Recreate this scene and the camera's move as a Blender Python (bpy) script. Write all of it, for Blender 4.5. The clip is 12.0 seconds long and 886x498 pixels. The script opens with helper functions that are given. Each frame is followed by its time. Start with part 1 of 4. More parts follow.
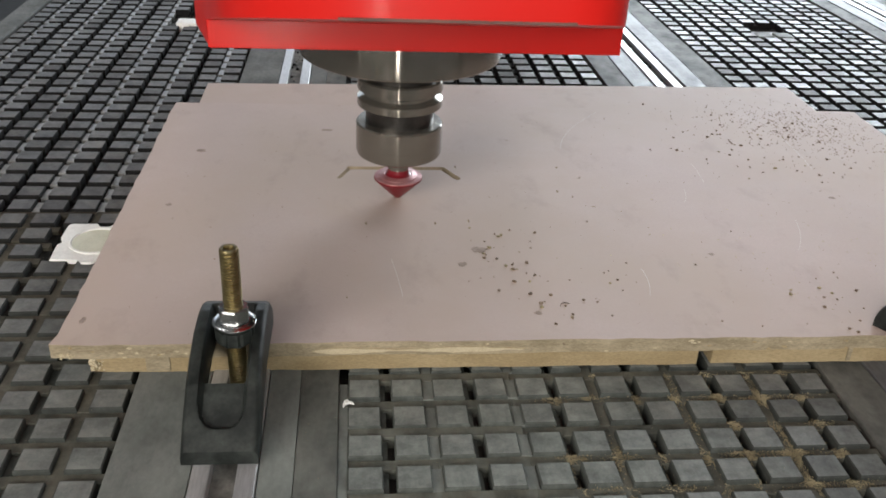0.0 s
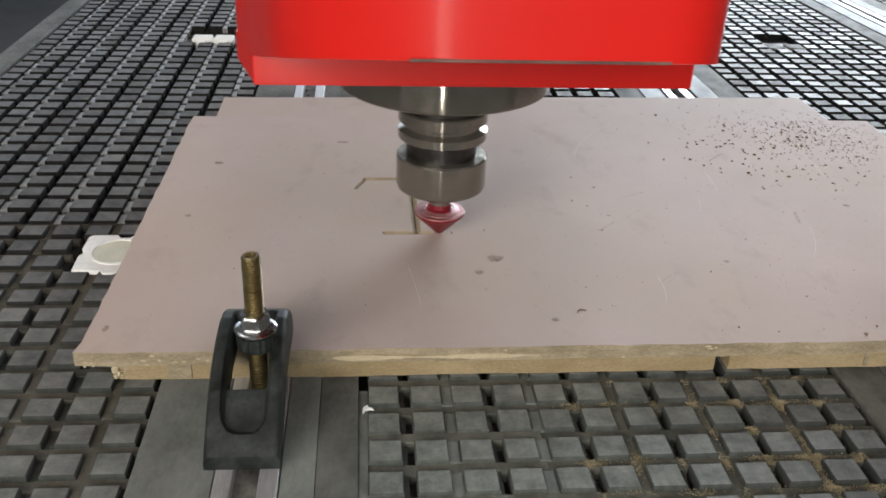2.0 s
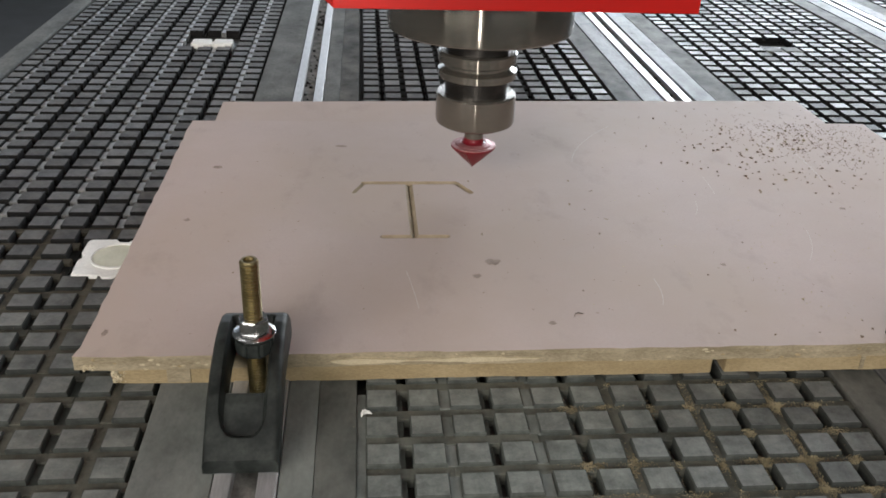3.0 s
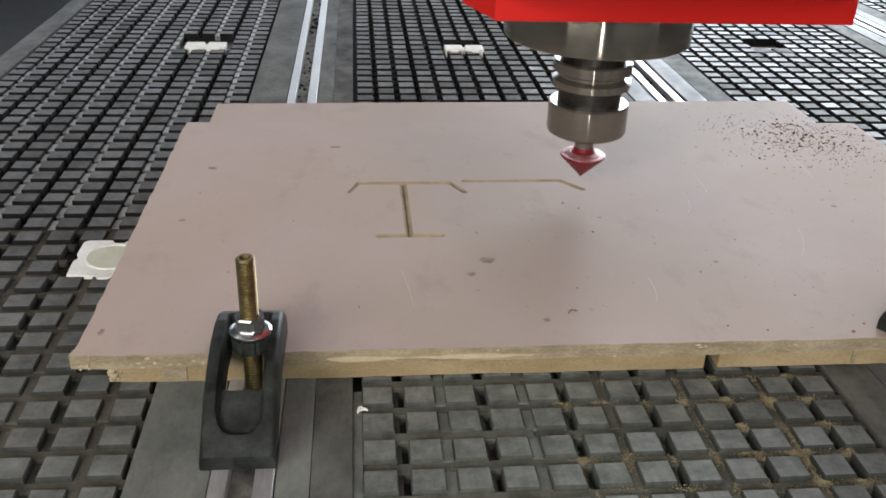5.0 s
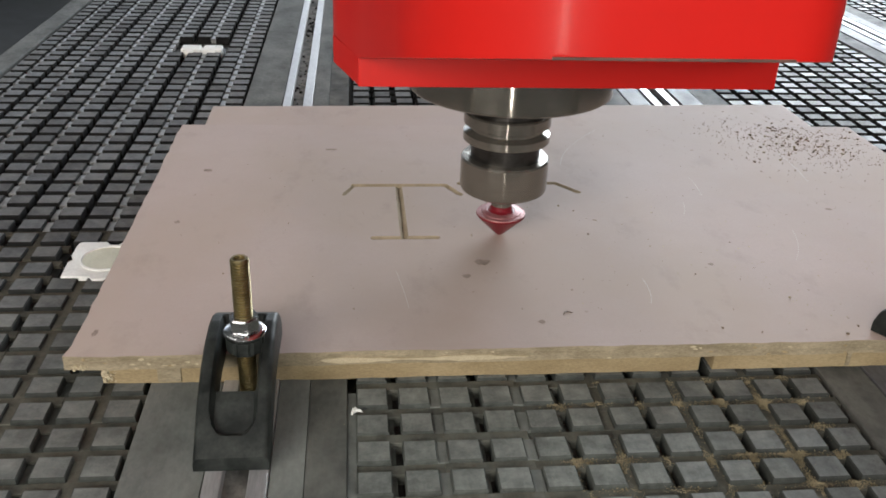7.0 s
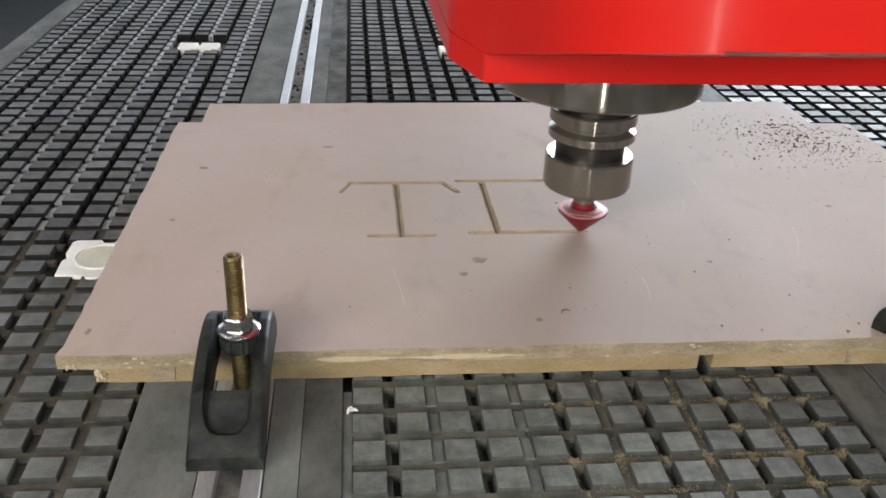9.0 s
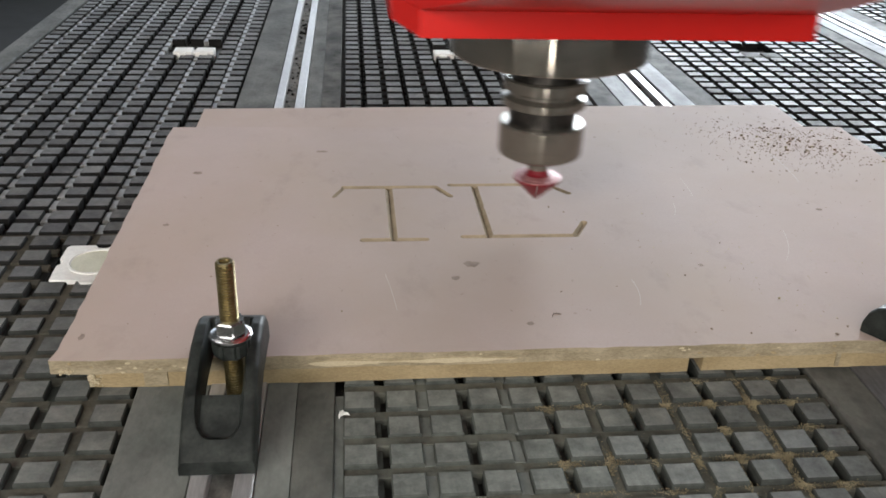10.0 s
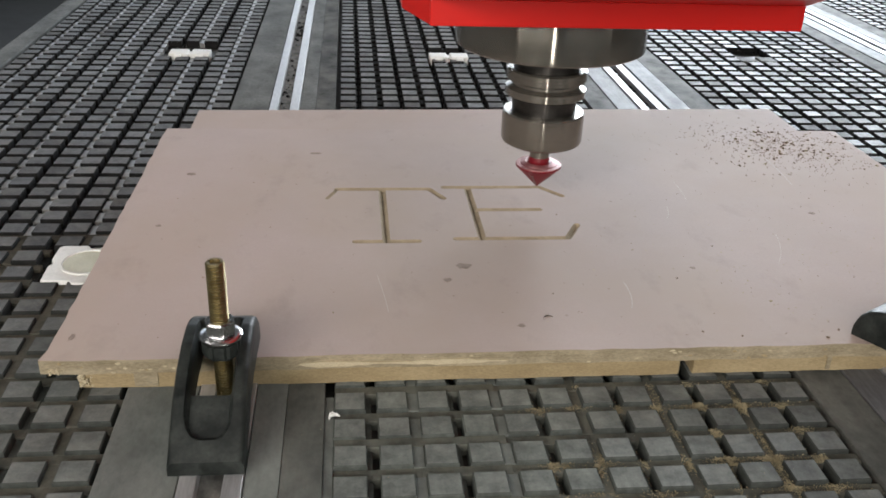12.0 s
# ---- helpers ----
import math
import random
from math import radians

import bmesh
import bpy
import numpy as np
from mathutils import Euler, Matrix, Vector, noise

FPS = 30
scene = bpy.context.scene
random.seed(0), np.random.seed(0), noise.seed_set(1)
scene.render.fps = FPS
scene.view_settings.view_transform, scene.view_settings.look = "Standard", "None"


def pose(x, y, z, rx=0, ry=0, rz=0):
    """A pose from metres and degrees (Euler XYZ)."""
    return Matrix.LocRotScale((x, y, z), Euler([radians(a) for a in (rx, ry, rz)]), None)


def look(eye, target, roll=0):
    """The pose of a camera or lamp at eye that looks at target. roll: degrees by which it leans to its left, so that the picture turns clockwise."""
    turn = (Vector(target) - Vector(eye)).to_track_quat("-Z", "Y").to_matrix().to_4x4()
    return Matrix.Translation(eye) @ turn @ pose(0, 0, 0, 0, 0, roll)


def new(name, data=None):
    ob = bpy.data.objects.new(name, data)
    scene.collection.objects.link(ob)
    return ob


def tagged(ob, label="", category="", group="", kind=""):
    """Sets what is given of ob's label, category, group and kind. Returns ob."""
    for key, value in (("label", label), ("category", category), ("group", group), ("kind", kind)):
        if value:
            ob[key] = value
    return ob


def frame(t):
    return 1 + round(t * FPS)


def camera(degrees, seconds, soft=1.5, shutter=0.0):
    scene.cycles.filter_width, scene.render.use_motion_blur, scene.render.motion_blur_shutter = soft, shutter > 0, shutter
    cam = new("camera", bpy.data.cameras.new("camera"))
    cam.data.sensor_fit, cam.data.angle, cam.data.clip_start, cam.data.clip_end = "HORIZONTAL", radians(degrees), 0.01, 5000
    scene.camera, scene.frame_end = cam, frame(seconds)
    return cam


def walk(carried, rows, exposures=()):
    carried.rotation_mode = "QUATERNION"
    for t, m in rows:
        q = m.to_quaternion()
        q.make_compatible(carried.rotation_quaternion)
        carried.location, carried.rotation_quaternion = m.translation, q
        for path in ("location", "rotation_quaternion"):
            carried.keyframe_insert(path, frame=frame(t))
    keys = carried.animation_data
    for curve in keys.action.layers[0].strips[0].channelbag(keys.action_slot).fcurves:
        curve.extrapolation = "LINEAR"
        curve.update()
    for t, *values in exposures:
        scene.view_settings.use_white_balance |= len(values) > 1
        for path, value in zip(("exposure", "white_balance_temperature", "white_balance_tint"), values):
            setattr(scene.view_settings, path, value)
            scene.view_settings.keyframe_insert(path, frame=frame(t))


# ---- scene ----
PATH = [
    (0, (0.005, -0.341, 0.33), (0.201, 1.399, -0.636), 3.0),
    (0.5, (0.004, -0.345, 0.33), (0.194, 1.403, -0.624), 2.9),
    (1, (0.001, -0.347, 0.328), (0.185, 1.408, -0.612), 2.7),
    (1.5, (0.0, -0.348, 0.329), (0.179, 1.41, -0.609), 2.5),
    (2, (0.0, -0.348, 0.328), (0.173, 1.411, -0.608), 2.3),
    (2.5, (0.001, -0.35, 0.33), (0.174, 1.41, -0.605), 2.3),
    (3, (0.001, -0.35, 0.33), (0.175, 1.412, -0.601), 2.2),
    (5, (0.0, -0.355, 0.328), (0.188, 1.41, -0.594), 2.1),
    (5.5, (0.002, -0.354, 0.328), (0.196, 1.413, -0.588), 2.2),
    (6, (0.002, -0.353, 0.329), (0.199, 1.415, -0.585), 2.3),
    (6.5, (0.001, -0.355, 0.327), (0.199, 1.415, -0.582), 2.3),
    (7, (0.001, -0.356, 0.326), (0.197, 1.414, -0.586), 2.3),
    (9, (0.004, -0.352, 0.323), (0.199, 1.416, -0.591), 2.2),
    (9.5, (0.007, -0.353, 0.324), (0.203, 1.415, -0.589), 2.2),
    (10, (0.008, -0.355, 0.326), (0.207, 1.415, -0.583), 2.1),
    (10.5, (0.009, -0.353, 0.326), (0.209, 1.42, -0.577), 2.1),
    (11, (0.009, -0.354, 0.324), (0.211, 1.42, -0.576), 2.2),
    (11.5, (0.012, -0.355, 0.324), (0.213, 1.419, -0.577), 2.3),
    (12, (0.012, -0.356, 0.325), (0.216, 1.418, -0.577), 2.4),
]
cam = camera(52.6, 12.0, 1.7, 0.5)
walk(cam, [(t, look(eye, target, roll)) for t, eye, target, roll in PATH],
     exposures=[(0, 0.12), (1, 0.10), (2, 0.09), (2.5, 0.03), (3, -0.06), (5, 0.03), (7, 0.05), (8, 0.11), (9, 0.21), (9.5, 0.14), (10, 0.09), (11, 0.03), (12, 0.05)])

# ---- light ----
TOP = 0.022          # upper face of the upper board
LOW = 0.012          # upper face of the lower boards

world = bpy.data.worlds.new("world")
scene.world = world
world.use_nodes = True
wn = world.node_tree.nodes
sky = wn.new("ShaderNodeTexSky")
sky.sky_type, sky.sun_disc = "NISHITA", False
sky.sun_elevation, sky.sun_rotation = radians(35), radians(20)
wn["Background"].inputs["Strength"].default_value = 0.12
world.node_tree.links.new(sky.outputs["Color"], wn["Background"].inputs["Color"])


def area_lamp(name, eye, target, sx, sy, watts, colour):
    data = bpy.data.lights.new(name, "AREA")
    data.shape, data.size, data.size_y = "RECTANGLE", sx, sy
    data.energy, data.color = watts, colour
    ob = new(name, data)
    ob.matrix_world = look(eye, target)
    return ob


ROOM = (-4.0, 7.0, -3.5, 6.5, -0.9, 3.6)     # hall: x, x, y, y, floor, ceiling (table top is 0)
GATE = (1.45, 5.4, 0.60, 3.10)                # daylight opening in the far wall: x, x, z, z
area_lamp("gate_daylight", (3.425, 6.45, 1.85), (0.6, 0.4, 0.0), 3.85, 2.4, 440, (0.83, 0.92, 1.0))
NORTH = (-3.4, 1.2, 0.45, 2.30)              # dimmer unseen opening in the far wall, added for cool glare on the left blocks
area_lamp("north_daylight", (-1.1, 6.45, 1.38), (0.0, 0.4, 0.0), 4.5, 1.8, 30, (0.80, 0.89, 1.0))
# unseen openings added behind the camera as fill: x from and to, z from and to, watts (the middle slit draws the streak
# on the steel)
SOUTH = [(-3.7, -0.70, 1.00, 2.50, 172), (-0.395, -0.305, -0.88, 1.00, 30), (0.20, 5.20, 1.00, 2.50, 62)]
for wx0, wx1, wz0, wz1, watts in SOUTH:
    area_lamp("south_daylight", ((wx0 + wx1) / 2, -3.42, (wz0 + wz1) / 2), (0.1, 0.4, 0.3), wx1 - wx0, wz1 - wz0 - 0.06, watts, (1.0, 0.943, 0.868))
# tube lamps added overhead as fill, out of view: x, y, watts
LAMPS = [(0.35, -1.7, 9), (-2.0, 1.2, 6), (2.4, 1.0, 6)]
for lx, ly, watts in LAMPS:
    area_lamp("tube_light", (lx, ly, 3.30), (lx, ly, 0), 0.22, 1.5, watts, (1.0, 0.97, 0.92))


# ---- materials ----
def material(name, rough=0.5, metal=0.0):
    m = bpy.data.materials.new(name)
    m.use_nodes = True
    nt = m.node_tree
    b = nt.nodes["Principled BSDF"]
    b.inputs["Roughness"].default_value, b.inputs["Metallic"].default_value = rough, metal
    return m, nt, b


def position(nt, scale=(1, 1, 1)):
    g = nt.nodes.new("ShaderNodeNewGeometry")
    v = nt.nodes.new("ShaderNodeVectorMath")
    v.operation = "MULTIPLY"
    v.inputs[1].default_value = scale
    nt.links.new(g.outputs["Position"], v.inputs[0])
    return v.outputs[0]


def local(nt, scale=(1, 1, 1)):
    g = nt.nodes.new("ShaderNodeTexCoord")
    v = nt.nodes.new("ShaderNodeVectorMath")
    v.operation = "MULTIPLY"
    v.inputs[1].default_value = scale
    nt.links.new(g.outputs["Object"], v.inputs[0])
    return v.outputs[0]


def noise_tex(nt, vec, scale, detail=4, rough=0.6):
    n = nt.nodes.new("ShaderNodeTexNoise")
    n.inputs["Scale"].default_value, n.inputs["Detail"].default_value, n.inputs["Roughness"].default_value = scale, detail, rough
    nt.links.new(vec, n.inputs["Vector"])
    return n.outputs["Fac"]


def ramp(nt, fac, stops):
    r = nt.nodes.new("ShaderNodeValToRGB")
    el = r.color_ramp.elements
    while len(el) < len(stops):
        el.new(0.5)
    for e, (p, c) in zip(el, stops):
        e.position = p
        e.color = (*c, 1) if len(c) == 3 else c
    nt.links.new(fac, r.inputs["Fac"])
    return r.outputs["Color"]


def grey(v):
    return (v, v, v)


def mix(nt, fac, a, b, mode="MIX"):
    m = nt.nodes.new("ShaderNodeMix")
    m.data_type, m.blend_type = "RGBA", mode
    for s, v in ((m.inputs[0], fac), (m.inputs[6], a), (m.inputs[7], b)):
        if hasattr(v, "links"):
            nt.links.new(v, s)
        elif isinstance(v, tuple):
            s.default_value = (*v, 1)
        else:
            s.default_value = v
    return m.outputs[2]


def bump(nt, b, height, strength=0.3, distance=0.001):
    n = nt.nodes.new("ShaderNodeBump")
    n.inputs["Strength"].default_value, n.inputs["Distance"].default_value = strength, distance
    nt.links.new(height, n.inputs["Height"])
    nt.links.new(n.outputs["Normal"], b.inputs["Normal"])


def two_scale(name, c1, c2, big, small, rough, metal=0.0, amount=0.35, bumped=0.2, spread=0.12, dist=0.0006, stretch=(1, 1, 1)):
    """A colour that drifts in large patches between c1 and c2 and is broken up by a fine grain."""
    m, nt, b = material(name, rough, metal)
    v = position(nt, stretch)
    a = ramp(nt, noise_tex(nt, v, big, 3), [(0.35, c1), (0.65, c2)])
    f = noise_tex(nt, v, small, 6, 0.7)
    g = ramp(nt, f, [(0.3, grey(1 - amount)), (0.7, grey(1.0))])
    nt.links.new(mix(nt, 1.0, a, g, "MULTIPLY"), b.inputs["Base Color"])
    r = nt.nodes.new("ShaderNodeMapRange")
    r.inputs[3].default_value, r.inputs[4].default_value = max(0.03, rough - spread), min(1, rough + spread)
    nt.links.new(noise_tex(nt, v, big * 4, 5), r.inputs[0])
    nt.links.new(r.outputs[0], b.inputs["Roughness"])
    if bumped:
        bump(nt, b, f, bumped, dist)
    return m


def dust_light_veil(nt, c, amount=0.75):
    """Grey-green dust tone; its fade by y and x also paints the table's front lighter."""
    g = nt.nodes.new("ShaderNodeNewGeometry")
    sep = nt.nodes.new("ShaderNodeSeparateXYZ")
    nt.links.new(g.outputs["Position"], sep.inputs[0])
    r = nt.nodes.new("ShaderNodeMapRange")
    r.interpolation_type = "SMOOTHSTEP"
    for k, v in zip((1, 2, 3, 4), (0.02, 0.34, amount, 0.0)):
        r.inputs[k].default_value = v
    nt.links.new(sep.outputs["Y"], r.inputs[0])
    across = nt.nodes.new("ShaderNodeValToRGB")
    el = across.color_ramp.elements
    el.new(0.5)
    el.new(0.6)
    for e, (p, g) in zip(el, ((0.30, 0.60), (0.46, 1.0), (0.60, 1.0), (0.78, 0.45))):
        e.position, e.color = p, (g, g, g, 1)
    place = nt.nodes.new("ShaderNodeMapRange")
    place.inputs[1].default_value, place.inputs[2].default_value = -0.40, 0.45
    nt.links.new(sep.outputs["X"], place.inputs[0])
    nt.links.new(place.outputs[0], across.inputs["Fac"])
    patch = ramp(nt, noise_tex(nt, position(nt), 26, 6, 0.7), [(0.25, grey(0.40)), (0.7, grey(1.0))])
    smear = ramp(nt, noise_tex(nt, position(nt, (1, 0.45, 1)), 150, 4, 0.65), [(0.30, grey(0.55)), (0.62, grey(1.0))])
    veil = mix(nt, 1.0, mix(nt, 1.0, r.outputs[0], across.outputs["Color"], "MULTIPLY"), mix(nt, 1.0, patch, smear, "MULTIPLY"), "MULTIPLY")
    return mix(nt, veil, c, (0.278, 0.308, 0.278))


def patchy_gloss(nt, b, lo, hi, scale):
    """Wiped and dull spots side by side."""
    r = nt.nodes.new("ShaderNodeMapRange")
    r.inputs[1].default_value, r.inputs[2].default_value = 0.35, 0.68
    r.inputs[3].default_value, r.inputs[4].default_value = lo, hi
    nt.links.new(noise_tex(nt, position(nt), scale, 6, 0.75), r.inputs[0])
    nt.links.new(r.outputs[0], b.inputs["Specular IOR Level"])


def phenolic():
    """Dark pressed-laminate table blocks, each a little different, dusted and scuffed."""
    m, nt, b = material("phenolic_block", 0.4)
    v = position(nt)
    info = nt.nodes.new("ShaderNodeNewGeometry")
    rnd = nt.nodes.new("ShaderNodeObjectInfo")
    add = nt.nodes.new("ShaderNodeMath")
    add.operation = "ADD"
    nt.links.new(info.outputs["Random Per Island"], add.inputs[0])
    nt.links.new(rnd.outputs["Random"], add.inputs[1])
    fr = nt.nodes.new("ShaderNodeMath")
    fr.operation = "FRACT"
    nt.links.new(add.outputs[0], fr.inputs[0])
    shine = ramp(nt, fr.outputs[0], [(0.0, grey(0.02)), (0.35, grey(0.06)), (0.6, grey(0.16)), (0.8, grey(0.04)), (1.0, grey(0.12))])
    rub = ramp(nt, noise_tex(nt, v, 120, 6, 0.75), [(0.34, grey(0.1)), (0.66, grey(1.0))])
    nt.links.new(mix(nt, 1.0, shine, rub, "MULTIPLY"), b.inputs["Specular IOR Level"])
    base = ramp(nt, fr.outputs[0], [(0.0, (0.098, 0.098, 0.101)), (0.6, (0.118, 0.118, 0.120)), (1.0, (0.146, 0.145, 0.144))])
    dust = ramp(nt, noise_tex(nt, v, 38, 6, 0.7), [(0.47, (0, 0, 0)), (0.75, grey(0.55))])
    c = dust_light_veil(nt, mix(nt, dust, base, (0.20, 0.19, 0.165)), 0.90)
    worn = ramp(nt, noise_tex(nt, v, 75, 6, 0.75), [(0.30, grey(0.66)), (0.50, grey(1.0)), (0.72, grey(1.35))])
    c = mix(nt, 1.0, c, worn, "MULTIPLY")
    stain = ramp(nt, noise_tex(nt, v, 9, 5, 0.65), [(0.35, grey(0.80)), (0.65, grey(1.14))])
    c = mix(nt, 1.0, c, stain, "MULTIPLY")
    fine = noise_tex(nt, v, 900, 4, 0.7)
    g = ramp(nt, fine, [(0.3, grey(0.84)), (0.7, grey(1.0))])
    nt.links.new(mix(nt, 1.0, c, g, "MULTIPLY"), b.inputs["Base Color"])
    r = nt.nodes.new("ShaderNodeMapRange")
    r.inputs[3].default_value, r.inputs[4].default_value = 0.24, 0.60
    nt.links.new(noise_tex(nt, v, 55, 5, 0.7), r.inputs[0])
    nt.links.new(r.outputs[0], b.inputs["Roughness"])
    bump(nt, b, fine, 0.15, 0.0004)
    return m


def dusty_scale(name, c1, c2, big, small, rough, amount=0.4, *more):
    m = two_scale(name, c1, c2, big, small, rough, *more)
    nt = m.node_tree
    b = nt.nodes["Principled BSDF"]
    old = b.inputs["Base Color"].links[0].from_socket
    nt.links.new(dust_light_veil(nt, old, amount), b.inputs["Base Color"])
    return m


def laminate():
    """Pinkish-beige melamine face with smudges, faint scratches and pin spots."""
    m, nt, b = material("board_laminate", 0.6)
    b.inputs["Specular IOR Level"].default_value = 0.1
    v = position(nt)
    a = ramp(nt, noise_tex(nt, v, 7, 4), [(0.3, (0.444, 0.364, 0.337)), (0.7, (0.495, 0.409, 0.383))])
    g = ramp(nt, noise_tex(nt, v, 700, 3), [(0.3, grey(0.93)), (0.7, grey(1.0))])
    c = mix(nt, 1.0, a, g, "MULTIPLY")
    tan = ramp(nt, noise_tex(nt, v, 4.5, 5, 0.6), [(0.36, (0, 0, 0)), (0.60, grey(0.9))])
    c = mix(nt, tan, c, (0.432, 0.349, 0.299))
    smudge = ramp(nt, noise_tex(nt, position(nt, (1, 0.6, 1)), 28, 5, 0.65), [(0.57, (0, 0, 0)), (0.78, grey(0.30))])
    c = mix(nt, smudge, c, (0.24, 0.19, 0.16))
    vo = nt.nodes.new("ShaderNodeTexVoronoi")
    vo.inputs["Scale"].default_value = 60
    nt.links.new(v, vo.inputs["Vector"])
    spot = ramp(nt, vo.outputs["Distance"], [(0.05, grey(0.45)), (0.09, (0, 0, 0))])
    pick = ramp(nt, noise_tex(nt, v, 23, 2), [(0.58, (0, 0, 0)), (0.62, (1, 1, 1))])
    c = mix(nt, mix(nt, 1.0, spot, pick, "MULTIPLY"), c, (0.2, 0.15, 0.12))
    nt.links.new(c, b.inputs["Base Color"])
    r = nt.nodes.new("ShaderNodeMapRange")
    r.inputs[3].default_value, r.inputs[4].default_value = 0.55, 0.66
    nt.links.new(noise_tex(nt, v, 30, 5), r.inputs[0])
    nt.links.new(r.outputs[0], b.inputs["Roughness"])
    bump(nt, b, noise_tex(nt, v, 1200, 2), 0.05, 0.0003)
    return m


def turned_steel():
    """Turned and ground steel: fine rings round the axis."""
    m, nt, b = material("turned_steel", 0.33, 0.78)
    v = local(nt, (0.05, 0.05, 1))
    f = noise_tex(nt, v, 1500, 3, 0.7)
    nt.links.new(ramp(nt, f, [(0.3, (0.180, 0.166, 0.142)), (0.7, (0.240, 0.223, 0.194))]), b.inputs["Base Color"])
    r = nt.nodes.new("ShaderNodeMapRange")
    r.inputs[3].default_value, r.inputs[4].default_value = 0.16, 0.185
    nt.links.new(noise_tex(nt, local(nt), 60, 4), r.inputs[0])
    nt.links.new(r.outputs[0], b.inputs["Roughness"])
    b.inputs["Anisotropic"].default_value, b.inputs["Anisotropic Rotation"].default_value = 1.0, 0.25
    t = nt.nodes.new("ShaderNodeTangent")
    t.direction_type, t.axis = "RADIAL", "Z"
    nt.links.new(t.outputs[0], b.inputs["Tangent"])
    return m


def red_paint(name, c, rough, coat=0.12):
    m, nt, b = material(name, rough)
    v = local(nt)
    a = ramp(nt, noise_tex(nt, v, 9, 4), [(0.3, tuple(x * 0.92 for x in c)), (0.7, c)])
    scr = ramp(nt, noise_tex(nt, local(nt, (1, 1, 12)), 60, 5, 0.7), [(0.70, (0, 0, 0)), (0.85, grey(0.12))])
    nt.links.new(mix(nt, scr, a, (0.62, 0.2, 0.17)), b.inputs["Base Color"])
    b.inputs["Coat Weight"].default_value, b.inputs["Coat Roughness"].default_value = coat, 0.16
    b.inputs["Specular IOR Level"].default_value = 0.22
    bump(nt, b, noise_tex(nt, v, 25, 3), 0.04, 0.002)
    return m


M_BLOCK = phenolic()
# near-black block sides, with the shade between blocks put into the colour
M_SIDE = dusty_scale("shaded_black_side", (0.011, 0.011, 0.011), (0.022, 0.0215, 0.021), 60, 600, 0.7, 0.42)
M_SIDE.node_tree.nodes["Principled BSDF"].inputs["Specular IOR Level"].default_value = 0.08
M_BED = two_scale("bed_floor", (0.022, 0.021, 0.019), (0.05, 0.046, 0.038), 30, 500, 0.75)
M_PLATE = dusty_scale("worn_plate", (0.110, 0.115, 0.110), (0.205, 0.209, 0.200), 26, 350, 0.5, 0.58, 0.0, 0.35, 0.12, 0.14, 0.0004, (1, 0.5, 1))
patchy_gloss(M_PLATE.node_tree, M_PLATE.node_tree.nodes["Principled BSDF"], 0.0, 0.06, 60)
M_PLATE2 = dusty_scale("darker_plate", (0.055, 0.055, 0.052), (0.14, 0.136, 0.124), 34, 350, 0.5, 0.30, 0.0, 0.3, 0.12, 0.14, 0.0004, (1, 0.6, 1))
patchy_gloss(M_PLATE2.node_tree, M_PLATE2.node_tree.nodes["Principled BSDF"], 0.0, 0.06, 60)
M_SHINY = two_scale("rubbed_steel_strip", (0.07, 0.072, 0.076), (0.18, 0.182, 0.19), 34, 300, 0.50, 0.10, 0.45, 0.2, 0.16, 0.0004, (1, 0.16, 1))
patchy_gloss(M_SHINY.node_tree, M_SHINY.node_tree.nodes["Principled BSDF"], 0.02, 0.30, 45)
M_RAIL = two_scale("aluminium_rail", (0.40, 0.40, 0.41), (0.60, 0.60, 0.60), 30, 600, 0.34, 0.45, 0.3, 0.1, 0.1, 0.0003, (1, 0.12, 1))
M_LAM = laminate()
M_MDF = two_scale("fibreboard_edge", (0.31, 0.232, 0.122), (0.42, 0.325, 0.185), 22, 420, 0.85, 0.0, 0.35, 0.5, 0.1, 0.0008, (1, 1, 2.5))
M_EDGE = two_scale("worn_board_edge", (0.27, 0.222, 0.140), (0.45, 0.375, 0.255), 40, 380, 0.9, 0.0, 0.45, 0.6, 0.1, 0.001, (1, 1, 3))
M_PALE = two_scale("torn_fibre", (0.54, 0.45, 0.30), (0.64, 0.55, 0.38), 60, 900, 0.9, 0.0, 0.4, 0.4, 0.05, 0.0005)
M_CUT = two_scale("fresh_cut", (0.34, 0.268, 0.178), (0.46, 0.370, 0.255), 60, 900, 0.9, 0.0, 0.4, 0.4, 0.05, 0.0005)
M_STEEL = turned_steel()
M_DARKSTEEL = two_scale("dark_steel", (0.05, 0.047, 0.043), (0.08, 0.075, 0.07), 60, 600, 0.35, 0.9)
M_RED = red_paint("red_hood", (0.60, 0.014, 0.010), 0.36)
M_REDBIT = red_paint("red_bit", (0.16, 0.009, 0.016), 0.33, 0.10)
# pale pink base: sheen of the spinning top mixed into the red
M_BITTOP = two_scale("bit_top_sheen", (0.30, 0.10, 0.105), (0.44, 0.20, 0.20), 120, 900, 0.42, 0.35)
M_CARBIDE = two_scale("carbide_edge", (0.55, 0.54, 0.53), (0.7, 0.7, 0.7), 90, 700, 0.22, 1.0)
M_RUBBER = two_scale("black_clamp", (0.009, 0.0115, 0.011), (0.040, 0.046, 0.042), 70, 420, 0.45, 0.0, 0.5, 0.3)
M_RUBBER.node_tree.nodes["Principled BSDF"].inputs["Specular IOR Level"].default_value = 0.28
M_BRASS = two_scale("yellow_zinc", (0.27, 0.21, 0.10), (0.40, 0.33, 0.17), 140, 900, 0.33, 0.95)
M_CHROME = two_scale("bright_zinc", (0.68, 0.69, 0.70), (0.8, 0.8, 0.8), 120, 800, 0.16, 1.0)
